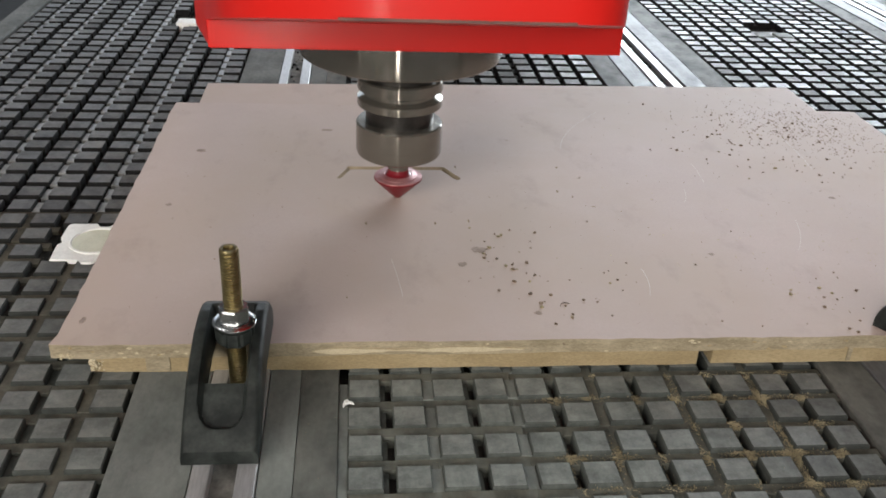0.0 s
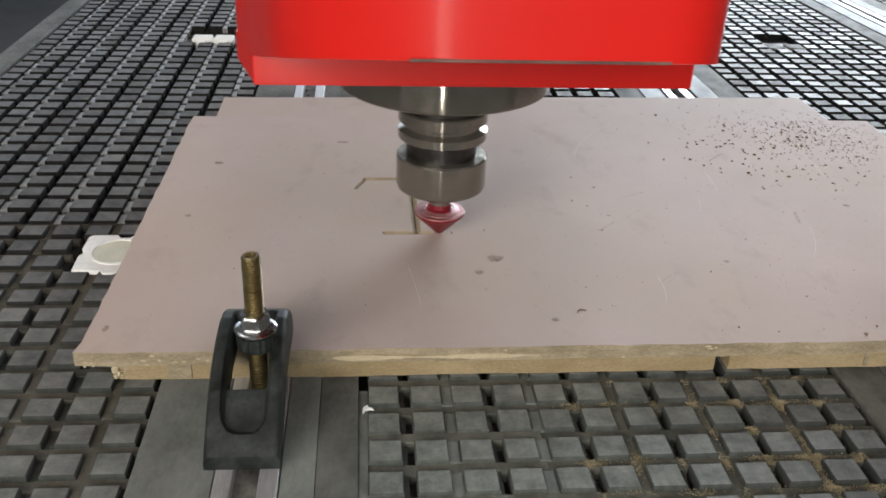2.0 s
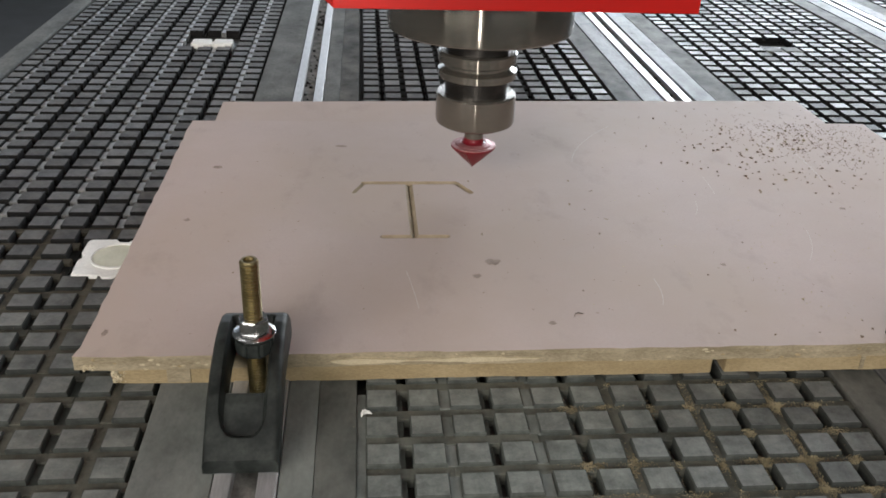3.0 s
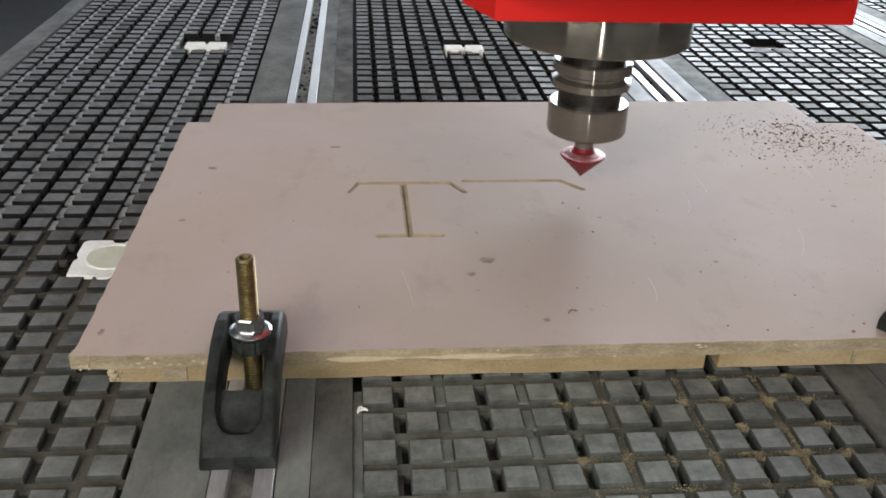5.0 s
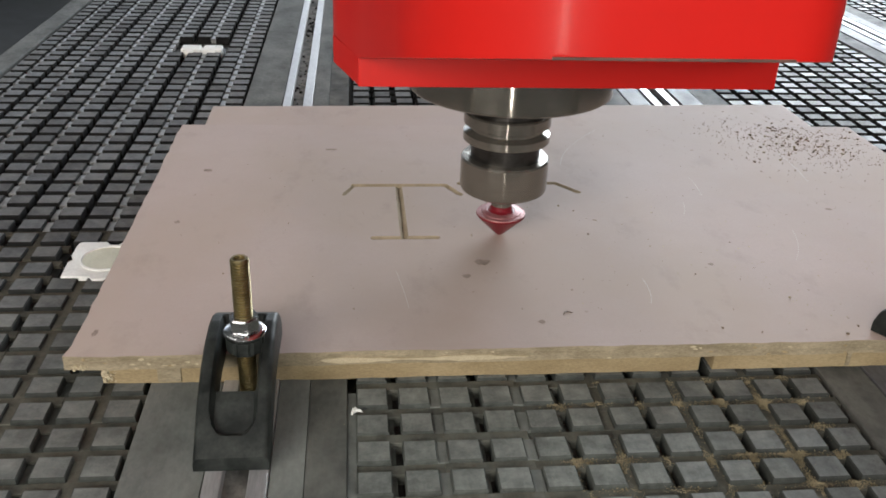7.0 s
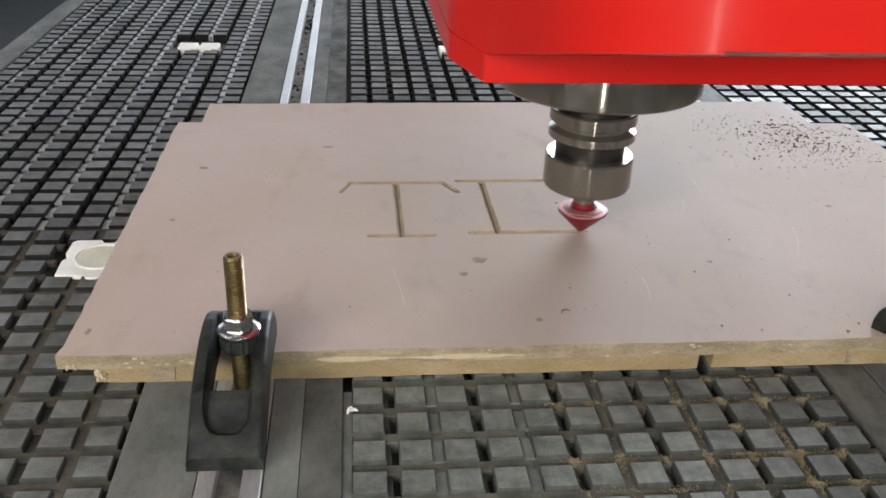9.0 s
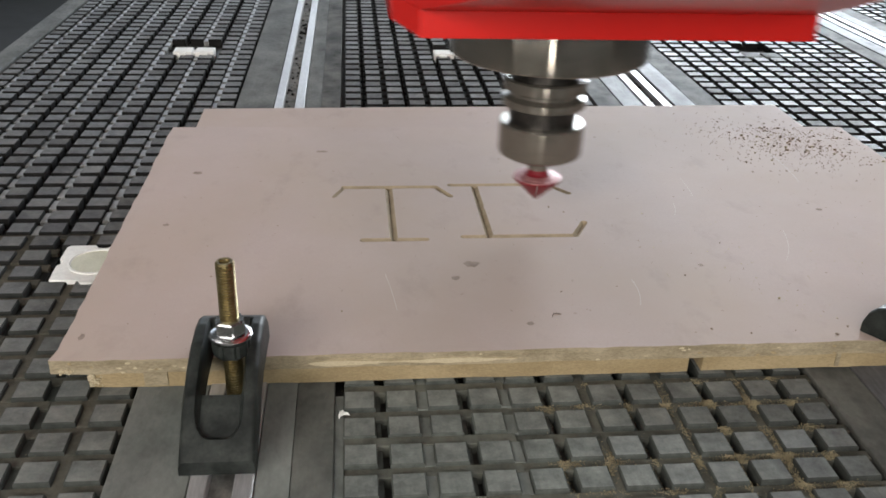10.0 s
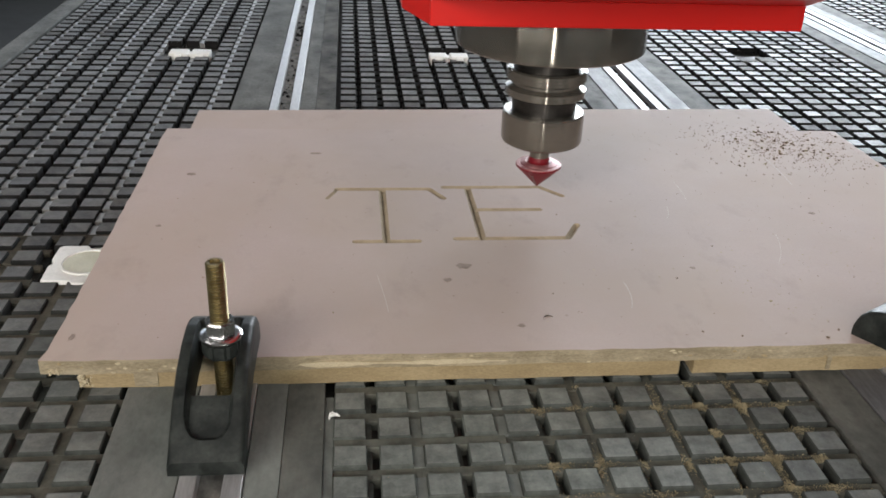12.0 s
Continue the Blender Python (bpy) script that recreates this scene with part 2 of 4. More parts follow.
M_WHITE = two_scale("cream_plastic", (0.83, 0.83, 0.80), (0.90, 0.90, 0.87), 60, 500, 0.5, 0.0, 0.16)
M_CREAM = two_scale("yellowed_plastic", (0.64, 0.64, 0.50), (0.72, 0.72, 0.58), 60, 500, 0.4, 0.0, 0.16)
M_WALL = two_scale("hall_plaster", (0.20, 0.20, 0.195), (0.26, 0.255, 0.25), 0.7, 30, 0.85)
M_FLOOR = two_scale("hall_concrete", (0.012, 0.013, 0.012), (0.024, 0.025, 0.023), 1.2, 40, 0.7)
M_FRAME = two_scale("painted_beam", (0.10, 0.105, 0.11), (0.15, 0.15, 0.15), 5, 90, 0.5)
M_CHIP = two_scale("brown_chip", (0.13, 0.086, 0.058), (0.30, 0.215, 0.150), 90, 700, 0.85)
M_DUST = two_scale("tan_dust", (0.25, 0.205, 0.120), (0.45, 0.38, 0.235), 120, 900, 0.95)
M_LIP = two_scale("grey_lip", (0.10, 0.05, 0.04), (0.18, 0.09, 0.07), 60, 400, 0.5)
# channel floors: dust in front, shade of the gaps painted in as near-black
M_FILL = dusty_scale("dusty_shaded_channel", (0.010, 0.010, 0.0095), (0.026, 0.025, 0.022), 45, 700, 0.85, 0.50)
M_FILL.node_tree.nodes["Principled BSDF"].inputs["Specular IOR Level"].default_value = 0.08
M_FILL2 = two_scale("slot_floor", (0.07, 0.068, 0.062), (0.24, 0.23, 0.21), 70, 500, 0.7)
M_SCRATCH = two_scale("pale_scratch", (0.56, 0.50, 0.46), (0.64, 0.58, 0.54), 90, 700, 0.6)
# pale base stands in for the glints on the far left rods
M_ROD = dusty_scale("glint_rod", (0.17, 0.17, 0.165), (0.32, 0.318, 0.305), 50, 600, 0.32, 0.5)
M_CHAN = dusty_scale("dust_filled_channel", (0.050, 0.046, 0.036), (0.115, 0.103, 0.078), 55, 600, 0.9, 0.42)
M_CHAN.node_tree.nodes["Principled BSDF"].inputs["Specular IOR Level"].default_value = 0.08
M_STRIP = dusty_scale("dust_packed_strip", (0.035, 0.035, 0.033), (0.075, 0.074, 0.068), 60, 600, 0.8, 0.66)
M_STAIN = two_scale("brown_stain", (0.30, 0.240, 0.200), (0.40, 0.325, 0.285), 160, 900, 0.7)
M_STAIN.node_tree.nodes["Principled BSDF"].inputs["Specular IOR Level"].default_value = 0.05
M_LAMP, _nt, _b = material("tube_glow", 0.4)
M_SHAVING = two_scale("dark_shaving", (0.055, 0.040, 0.030), (0.10, 0.075, 0.055), 90, 700, 0.8)
_b.inputs["Emission Color"].default_value, _b.inputs["Emission Strength"].default_value = (1, 0.97, 0.92, 1), 4.0


# ---- mesh helpers ----
def finish(name, bm, mat, parent=None, label="", smooth=False):
    me = bpy.data.meshes.new(name)
    bm.normal_update()
    bm.to_mesh(me)
    bm.free()
    for m in (mat if isinstance(mat, (list, tuple)) else [mat]):
        me.materials.append(m)
    if smooth:
        me.shade_smooth()
        me.set_sharp_from_angle(angle=radians(35))
    ob = new(name, me)
    ob.parent = parent
    if label:
        ob["label"] = label
    return ob


def part(name, bm, mat, parent, label="", smooth=False):
    return finish(name, bm, mat, parent, label, smooth)


def thing(name, label, category, at=(0, 0, 0), group="", kind=""):
    ob = new(name)
    ob.location = at
    ob.empty_display_size = 0.02
    return tagged(ob, label, category, group, kind)


def box(x0, x1, y0, y1, z0, z1, bevel=0.0, seg=2, bm=None):
    own = bmesh.new()
    bmesh.ops.create_cube(own, size=1, matrix=Matrix.Translation(((x0 + x1) / 2, (y0 + y1) / 2, (z0 + z1) / 2)) @ Matrix.Diagonal((x1 - x0, y1 - y0, z1 - z0, 1)))
    if bevel:
        bmesh.ops.bevel(own, geom=own.edges[:], offset=bevel, segments=seg, affect="EDGES", profile=0.5)
    if bm is None:
        return own
    merge(bm, own)
    return bm


def merge(bm, other, m=None):
    if m is not None:
        bmesh.ops.transform(other, matrix=m, verts=other.verts[:])
    tmp = bpy.data.meshes.new("tmp")
    other.to_mesh(tmp)
    other.free()
    bm.from_mesh(tmp)
    bpy.data.meshes.remove(tmp)


def lathe(profile, seg=72):
    """A turned shape from (radius, height) pairs, bottom to top."""
    bm = bmesh.new()
    rings = []
    for r, z in profile:
        if r < 1e-6:
            rings.append([bm.verts.new((0, 0, z))])
        else:
            rings.append([bm.verts.new((r * math.cos(2 * math.pi * i / seg), r * math.sin(2 * math.pi * i / seg), z)) for i in range(seg)])
    for a, b in zip(rings, rings[1:]):
        for i in range(seg):
            j = (i + 1) % seg
            if len(a) == 1 and len(b) > 1:
                bm.faces.new((a[0], b[j], b[i]))
            elif len(b) == 1 and len(a) > 1:
                bm.faces.new((a[i], a[j], b[0]))
            elif len(a) > 1:
                bm.faces.new((a[i], a[j], b[j], b[i]))
    if len(rings[0]) > 1:
        bm.faces.new(rings[0][::-1])
    if len(rings[-1]) > 1:
        bm.faces.new(rings[-1])
    bmesh.ops.recalc_face_normals(bm, faces=bm.faces[:])
    return bm


def prism(outline, z0, z1, bevel=0.0, seg=2):
    bm = bmesh.new()
    lo = [bm.verts.new((x, y, z0)) for x, y in outline]
    hi = [bm.verts.new((x, y, z1)) for x, y in outline]
    n = len(outline)
    bm.faces.new(lo[::-1])
    bm.faces.new(hi)
    for i in range(n):
        bm.faces.new((lo[i], lo[(i + 1) % n], hi[(i + 1) % n], hi[i]))
    if bevel:
        bmesh.ops.bevel(bm, geom=bm.edges[:], offset=bevel, segments=seg, affect="EDGES")
    return bm


# ---- hall ----
X0, X1, Y0, Y1, ZF, ZC = ROOM
tagged(finish("floor", box(X0 - 0.2, X1 + 0.2, Y0 - 0.2, Y1 + 0.2, ZF - 0.2, ZF), M_FLOOR), "dark grey concrete workshop floor under the machine", "floor", kind="structure")
tagged(finish("ceiling", box(X0 - 0.2, X1 + 0.2, Y0 - 0.2, Y1 + 0.2, ZC, ZC + 0.15), M_WALL), "plain grey workshop ceiling above the machine", "ceiling", kind="structure")
tagged(finish("wall_west", box(X0 - 0.2, X0, Y0, Y1, ZF, ZC), M_WALL), "plain grey plastered workshop wall", "wall", kind="structure")
tagged(finish("wall_east", box(X1, X1 + 0.2, Y0, Y1, ZF, ZC), M_WALL), "plain grey plastered workshop wall", "wall", kind="structure")
south = bmesh.new()
edges = [X0] + [x for gap in SOUTH for x in gap[:2]] + [X1]
for k in range(0, len(edges), 2):
    box(edges[k], edges[k + 1], Y0 - 0.2, Y0, ZF, ZC, bm=south)
for wx0, wx1, wz0, wz1, watts in SOUTH:
    box(wx0, wx1, Y0 - 0.2, Y0, ZF, wz0, bm=south)
    box(wx0, wx1, Y0 - 0.2, Y0, wz1, ZC, bm=south)
tagged(finish("wall_south", south, M_WALL), "unseen plain grey workshop wall with two openings and a slit added for light", "wall", kind="structure")
north = box(X0, NORTH[0], Y1, Y1 + 0.2, ZF, ZC)
box(NORTH[0], NORTH[1], Y1, Y1 + 0.2, ZF, NORTH[2], bm=north)
box(NORTH[0], NORTH[1], Y1, Y1 + 0.2, NORTH[3], ZC, bm=north)
box(NORTH[1], GATE[0], Y1, Y1 + 0.2, ZF, ZC, bm=north)
box(GATE[1], X1, Y1, Y1 + 0.2, ZF, ZC, bm=north)
box(GATE[0], GATE[1], Y1, Y1 + 0.2, ZF, GATE[2], bm=north)
box(GATE[0], GATE[1], Y1, Y1 + 0.2, GATE[3], ZC, bm=north)
tagged(finish("wall_north", north, M_WALL), "plain grey workshop wall with a wide daylight opening", "wall", kind="structure")
# housings for the added overhead fill lamps
for lx, ly, watts in LAMPS:
    t = thing("added_tube_lamp", "unseen white tube lamp added under the workshop ceiling as fill", "lamp", (lx, ly, ZC), "ceiling lamps")
    part("housing", box(-0.16, 0.16, -0.8, 0.8, -0.12, 0.0, 0.01), M_WHITE, t)
    part("tube", box(-0.1, 0.1, -0.72, 0.72, -0.15, -0.12, 0.01), M_LAMP, t)

# ---- vacuum table ----
P, SQ, SD, DEEP = 0.025, 0.0186, 0.0175, 0.010      # pitch, width, depth and height of a block
YN, YF = -0.20, 2.60
ZONES = [(-0.4190, 0.0205, 1), (0.0012, 0.0, 0), (0.4575, 0.0, 0), (0.9125, 0.0, 0)]   # first x, row phase, first deep channel
bed = box(-0.45, 1.45, YN, YF, -0.16, -DEEP)
tagged(finish("table_bed", bed, M_BED), "dark machine table bed with dusty vacuum channels", "machine table", kind="structure")
for name, x0, x1 in (("bed_rim", -0.452, -0.4245), ):
    tagged(finish("trim_rim", box(x0, x1, YN, YF, -0.17, 0.001, 0.002), M_PLATE), "worn grey metal rim along the table edge", "table rim", kind="structure")
legs = bmesh.new()
for lx in (-0.35, 1.3):
    for ly in (0.0, 2.3):
        box(lx - 0.06, lx + 0.06, ly - 0.06, ly + 0.06, ZF, -0.16, bm=legs)
tagged(finish("trim_table_legs", legs, M_FRAME), "painted steel legs under the machine table", "table legs", kind="structure")


def clamp_rail(x0, x1, s0, s1, s2, s3):
    """A flat strip with an open T-slot: plates on both sides, two bright lips and a dark channel."""
    t = thing("clamping_rail", "worn grey table strip with bright aluminium T-slot lips", "clamping rail", (0, 0, 0), "clamping rails", "structure")
    far = x0 > 0
    for a, b in ((x0, s0 - (0.0018 if far else 0.0006)), (s3 + (0.0055 if far else 0.0006), x1)):
        m = a + (b - a) * 0.45
        if a == x0:
            if far:
                part("plate", box(a, a + 0.030, YN, YF, -DEEP + 0.0001, -0.0010, 0.0005, 1), M_PLATE2, t)
                part("plate", box(a + 0.0304, b, YN, YF, -DEEP + 0.0001, 0.0, 0.0005, 1), M_SHINY, t, "rubbed bright metal strip")
            else:
                part("plate", box(a, b, YN, YF, -DEEP + 0.0001, 0.0, 0.0005, 1), M_PLATE, t)
        else:
            part("plate", box(a, m - 0.0002, YN, YF, -DEEP + 0.0001, 0.0, 0.0002, 1), M_SHINY if far else M_PLATE, t)
            part("plate", box(m + 0.0002, b, YN, YF, -DEEP + 0.0001, 0.0, 0.0002, 1), M_PLATE2, t)
    part("slot_lip", box(s0, s1, YN, YF, -DEEP + 0.0001, 0.0012, 0.0008), M_RAIL, t, "bright aluminium slot lip")
    part("slot_lip", box(s2, s3, YN, YF, -DEEP + 0.0001, 0.0012, 0.0008), M_RAIL, t, "bright aluminium slot lip")
    part("slot_floor", box(s1, s2, YN, YF, -DEEP + 0.0001, -0.0052), M_PLATE2 if far else M_FILL2, t)
    crumbs, crng = bmesh.new(), random.Random(int(1000 * x1))
    for i in range(90):
        cy = crng.choice((crng.uniform(0.6, 2.4), crng.gauss(1.02, 0.03), crng.gauss(0.78, 0.05)))
        made = bmesh.ops.create_icosphere(crumbs, subdivisions=1, radius=crng.choice((0.0007, 0.0010, 0.0016, 0.0024)))
        bmesh.ops.translate(crumbs, vec=(crng.uniform(s1 + 0.001, s2 - 0.001), cy, -0.0047), verts=made["verts"])
    part("slot_crumbs", crumbs, M_SIDE, t, "dark crumbs caught in the slot")["kind"] = "stuff"
    return t


clamp_rail(-0.1225, -0.0045, -0.0790, -0.0695, -0.0560, -0.0455)
clamp_rail(0.3000, 0.4530, 0.3575, 0.3680, 0.3780, 0.3890)
clamp_rail(0.7600, 0.9080, 0.8180, 0.8285, 0.8385, 0.8495)

# ---- boards ----
STROKES = {
    # name: start, end, half width of the groove, cut from / to (seconds)
    "t_top": ((0.0010, 0.3545), (0.0790, 0.3545), 0.0030, None),
    "t_left": ((0.0010, 0.3545), (-0.0075, 0.3350), 0.0017, None),
    "t_right": ((0.0790, 0.3545), (0.0900, 0.3345), 0.0027, None),
    "t_stem": ((0.0388, 0.3545), (0.0388, 0.2545), 0.0031, (-0.51, 0.45)),
    "t_base": ((0.0155, 0.2535), (0.0632, 0.2535), 0.0028, (1.58, 2.2)),
    "e_top": ((0.0925, 0.3580), (0.1765, 0.3580), 0.0029, (3.45, 4.5)),
    "e_right": ((0.1765, 0.3580), (0.1925, 0.3385), 0.0028, (4.5, 4.8)),
    "e_stem": ((0.1128, 0.3580), (0.1128, 0.2575), 0.0031, (6.08, 7.08)),
    "e_base": ((0.0925, 0.2570), (0.1800, 0.2570), 0.0028, (7.8, 9.03)),
    "e_foot": ((0.1800, 0.2570), (0.1925, 0.2805), 0.0028, (9.03, 9.42)),
    "e_bar": ((0.1145, 0.3105), (0.1675, 0.3105), 0.0029, (10.6, 11.36)),
}


def groove_cutter(a, b, w):
    """The hull of two pointed cones: what a V-bit sweeps."""
    bm = bmesh.new()
    for x, y in (a, b):
        bm.verts.new((x, y, TOP - 1.2 * w))
        for i in range(12):
            c, s = math.cos(i * math.pi / 6), math.sin(i * math.pi / 6)
            bm.verts.new((x + 1.33 * w * c, y + 1.33 * w * s, TOP + 0.4 * w))
    bmesh.ops.convex_hull(bm, input=bm.verts[:])
    loose = [v for v in bm.verts if not v.link_faces]
    bmesh.ops.delete(bm, geom=loose, context="VERTS")
    bmesh.ops.recalc_face_normals(bm, faces=bm.faces[:])
    return bm


def worn_outline(x0, x1, y0, y1, step, amount, rng):
    """A rectangle whose edges wander a little, with knocked corners."""
    pts = []
    for (ax, ay), (bx, by) in (((x0, y0), (x1, y0)), ((x1, y0), (x1, y1)), ((x1, y1), (x0, y1)), ((x0, y1), (x0, y0))):
        n = max(2, int(math.hypot(bx - ax, by - ay) / step))
        for i in range(n):
            f = i / n
            k = amount * (2.2 if i == 0 else 1.0)
            px, py = ax + (bx - ax) * f + rng.uniform(-k, k), ay + (by - ay) * f + rng.uniform(-k, k)
            if i == 0 and (ax, ay) == (x0, y0):
                px, py = px - 0.002, py + 0.001
            pts.append((px, py))
    return pts


def board_mesh(x0, x1, y0, y1, z0, z1, seed, amount=0.0006):
    bm = prism(worn_outline(x0, x1, y0, y1, 0.012, amount, random.Random(seed)), z0, z1)
    for f in bm.faces:
        f.material_index = 0 if f.normal.z > 0.9 else 1
    bm.normal_update()
    for f in bm.faces:
        f.material_index = 0 if f.normal.z > 0.9 else 1
    return bm


def upper_board():
    bm = board_mesh(-0.1680, 0.5240, 0.1000, 0.5080, LOW + 0.0005, TOP, 3)
    ob = finish("engraved_board", bm, [M_LAM, M_EDGE, M_CUT])
    cutters = []
    for name, (a, b, w, when) in STROKES.items():
        c = finish("cutter", groove_cutter(a, b, w), [M_CUT])
        c.data.materials.clear()
        for m in (M_LAM, M_EDGE, M_CUT):
            c.data.materials.append(m)
        for poly in c.data.polygons:
            poly.material_index = 2
        mod = ob.modifiers.new("cut", "BOOLEAN")
        mod.operation, mod.solver, mod.object = "DIFFERENCE", "EXACT", c
        cutters.append(c)
    made = bpy.data.meshes.new_from_object(ob.evaluated_get(bpy.context.evaluated_depsgraph_get()))
    ob.modifiers.clear()
    ob.data = made
    made.name = "engraved_board"
    for c in cutters:
        bpy.data.objects.remove(c, do_unlink=True)
    return tagged(ob, "pinkish-beige laminated fibreboard being engraved with letters, on lower boards", "board")


BOARD = upper_board()


def support_board():
    rng = random.Random(5)
    front = worn_outline(-0.1490, 0.2195, 0.1028, 0.6020, 0.012, 0.0005, rng)
    k = next(i for i, p in enumerate(front) if p[0] > 0.215 and p[1] < 0.2 and i > 5)
    left = [p for p in front[:k] if p[0] < 0.2185]
    pts = left + [(0.2196, 0.1029), (0.2200, 0.1045), (0.2198, 0.1300), (0.2285, 0.1300), (0.2288, 0.1045), (0.2291, 0.1032)]
    pts += [(0.2291 + 0.012 * i, 0.1030 + rng.uniform(-0.0005, 0.0005)) for i in range(1, 23)]
    pts += [(0.5000, 0.1010), (0.5010, 0.3000), (0.5000, 0.6125), (0.1500, 0.6050), (-0.1500, 0.5965)]
    bm = prism(pts, 0.0003, LOW)
    bm.normal_update()
    for f in bm.faces:
        f.material_index = 0 if f.normal.z > 0.9 else 1
    return bm


tagged(finish("support_board", support_board(), [M_LAM, M_MDF]), "beige fibreboard with a narrow notch, lying under the engraved board", "board")

# crumbled fibres at the knocked front corners
krng = random.Random(23)
for owner, span, n in ((BOARD, (-0.1650, -0.1480, 0.1010, LOW + 0.0004, LOW + 0.0040), 60), (bpy.data.objects["support_board"], (-0.1498, -0.1420, 0.1036, 0.0010, LOW - 0.001), 60)):
    crumbs = bmesh.new()
    for i in range(n):
        f = krng.random() ** 1.6
        s = krng.uniform(0.0004, 0.0012) * (1.1 - 0.6 * f)
        made = bmesh.ops.create_icosphere(crumbs, subdivisions=1, radius=s)
        cx, cy, cz = span[0] + (span[1] - span[0]) * f, span[2] + krng.uniform(-0.0010, 0.0004), krng.uniform(span[3], span[4])
        for v in made["verts"]:
            v.co = (cx + v.co.x * krng.uniform(0.6, 1.5), cy + v.co.y * krng.uniform(0.6, 1.2), cz + v.co.z * krng.uniform(0.5, 1.2))
    part("crumbled_corner", crumbs, M_PALE, owner, "crumbled pale wood fibres")

# pale torn strip and frayed bits along the front edges of the boards
erng = random.Random(8)
torn = bmesh.new()
xs = [-0.02 + 0.004 * i for i in range(33)]
rows = []
for i, x in enumerate(xs):
    w = 0.0013 + 0.0007 * math.sin(i * 0.35) + erng.uniform(-0.0002, 0.0002)
    if i in (0, 32):
        w = 0.0002
    z = LOW + 0.0042 + erng.uniform(-0.0003, 0.0003)
    rows.append([torn.verts.new((x, 0.1012, z - w)), torn.verts.new((x, 0.0990, z - w)), torn.verts.new((x, 0.0988, z + w)), torn.verts.new((x, 0.1012, z + w))])
for p, q in zip(rows, rows[1:]):
    for k in range(4):
        torn.faces.new((p[k], p[(k + 1) % 4], q[(k + 1) % 4], q[k]))
torn.faces.new(rows[0])
torn.faces.new(rows[-1][::-1])
bmesh.ops.recalc_face_normals(torn, faces=torn.faces[:])
part("torn_edge_strip", torn, M_PALE, BOARD, "pale torn strip of the board edge")
for i in range(46):
    x, z = erng.choice((erng.uniform(-0.166, -0.09), erng.uniform(0.15, 0.36), erng.uniform(-0.166, 0.5))), erng.uniform(LOW + 0.001, TOP - 0.0015)
    frag = bmesh.new()
    bmesh.ops.create_icosphere(frag, subdivisions=1, radius=1)
    for v in frag.verts:
        v.co = Vector((v.co.x * erng.uniform(0.0008, 0.0026), v.co.y * 0.0005, v.co.z * erng.uniform(0.0004, 0.0011)))
    ob = part("edge_fray", frag, erng.choice((M_MDF, M_EDGE, M_PALE)), BOARD)
    ob.location = (x, 0.0999, z)
for x, w in ((-0.118, 0.014), (0.318, 0.003)):
    tape = box(x, x + w, 0.1022, 0.1034, 0.0012, LOW - 0.0006, 0.0003)
    part("edge_flake", tape, M_EDGE, bpy.data.objects["support_board"])

# plugs of uncut laminate that sink inside the board as the bit passes, opening the groove
SLIVERS = []
for name, (a, b, w, when) in STROKES.items():
    if when is None:
        continue
    t0, t1 = when
    A, B = Vector((*a, 0)), Vector((*b, 0))
    d = (B - A)
    length = d.length
    d.normalize()
    side = Vector((-d.y, d.x, 0))
    s0 = 0.0019 if name in ("t_stem", "e_stem", "e_right", "e_foot") else (-w * 0.5)
    s1 = length - 0.0016 if name in ("t_stem", "e_stem") else length + w * 0.5
    if name == "e_bar":
        s0 = 0.001
    n = max(2, round((s1 - s0) / 0.0045))
    for i in range(n):
        f0, f1 = s0 + (s1 - s0) * i / n, s0 + (s1 - s0) * (i + 1) / n
        when_cut = t0 + (t1 - t0) * max(0.0, min(1.0, (f0 + f1) / 2 / length))
        if when_cut < 0:
            continue
        mid = A + d * ((f0 + f1) / 2)
        h = (f1 - f0) / 2
        bm = bmesh.new()
        ends = []
        for e in (-h, h):
            q = d * e
            ends.append([bm.verts.new(q + side * w), bm.verts.new(q - side * w), bm.verts.new(q + Vector((0, 0, -w)))])
        (l0, r0, b0), (l1, r1, b1) = ends
        for quad in ((l0, r0, r1, l1), (l0, l1, b1, b0), (r0, b0, b1, r1), (l0, b0, r0), (l1, r1, b1)):
            bm.faces.new(quad)
        bmesh.ops.recalc_face_normals(bm, faces=bm.faces[:])
        ob = part("laminate_sliver", bm, M_LAM, BOARD)
        ob.location = (mid.x, mid.y, TOP)
        SLIVERS.append((ob, when_cut, w))

# ---- spindle head ----
# origin at the point of the bit
SPINDLE = thing("router_spindle", "steel router spindle with a red hood and red engraving bit", "router spindle", (0.04, 0.3, TOP))
part("engraving_nut", lathe([(0.009, 0.0402), (0.0290, 0.0400), (0.0318, 0.0418), (0.0326, 0.0440), (0.0326, 0.0655), (0.0316, 0.0668), (0.0262, 0.0668)]), M_STEEL, SPINDLE, "ground steel collet nut", True)
part("neck", lathe([(0.0255, 0.0660), (0.0255, 0.0800)]), M_DARKSTEEL, SPINDLE, "dark steel neck", True)
part("holder_flange", lathe([(0.0258, 0.0795), (0.0305, 0.0795), (0.0318, 0.0806), (0.0318, 0.0860), (0.0270, 0.0885), (0.0270, 0.0905), (0.0318, 0.0930), (0.0318, 0.1005), (0.0306, 0.1015), (0.0260, 0.1015)]), M_STEEL, SPINDLE, "grooved steel tool-holder flange", True)
part("holder_shaft", lathe([(0.0258, 0.1010), (0.0258, 0.1200)]), M_DARKSTEEL, SPINDLE, "", True)
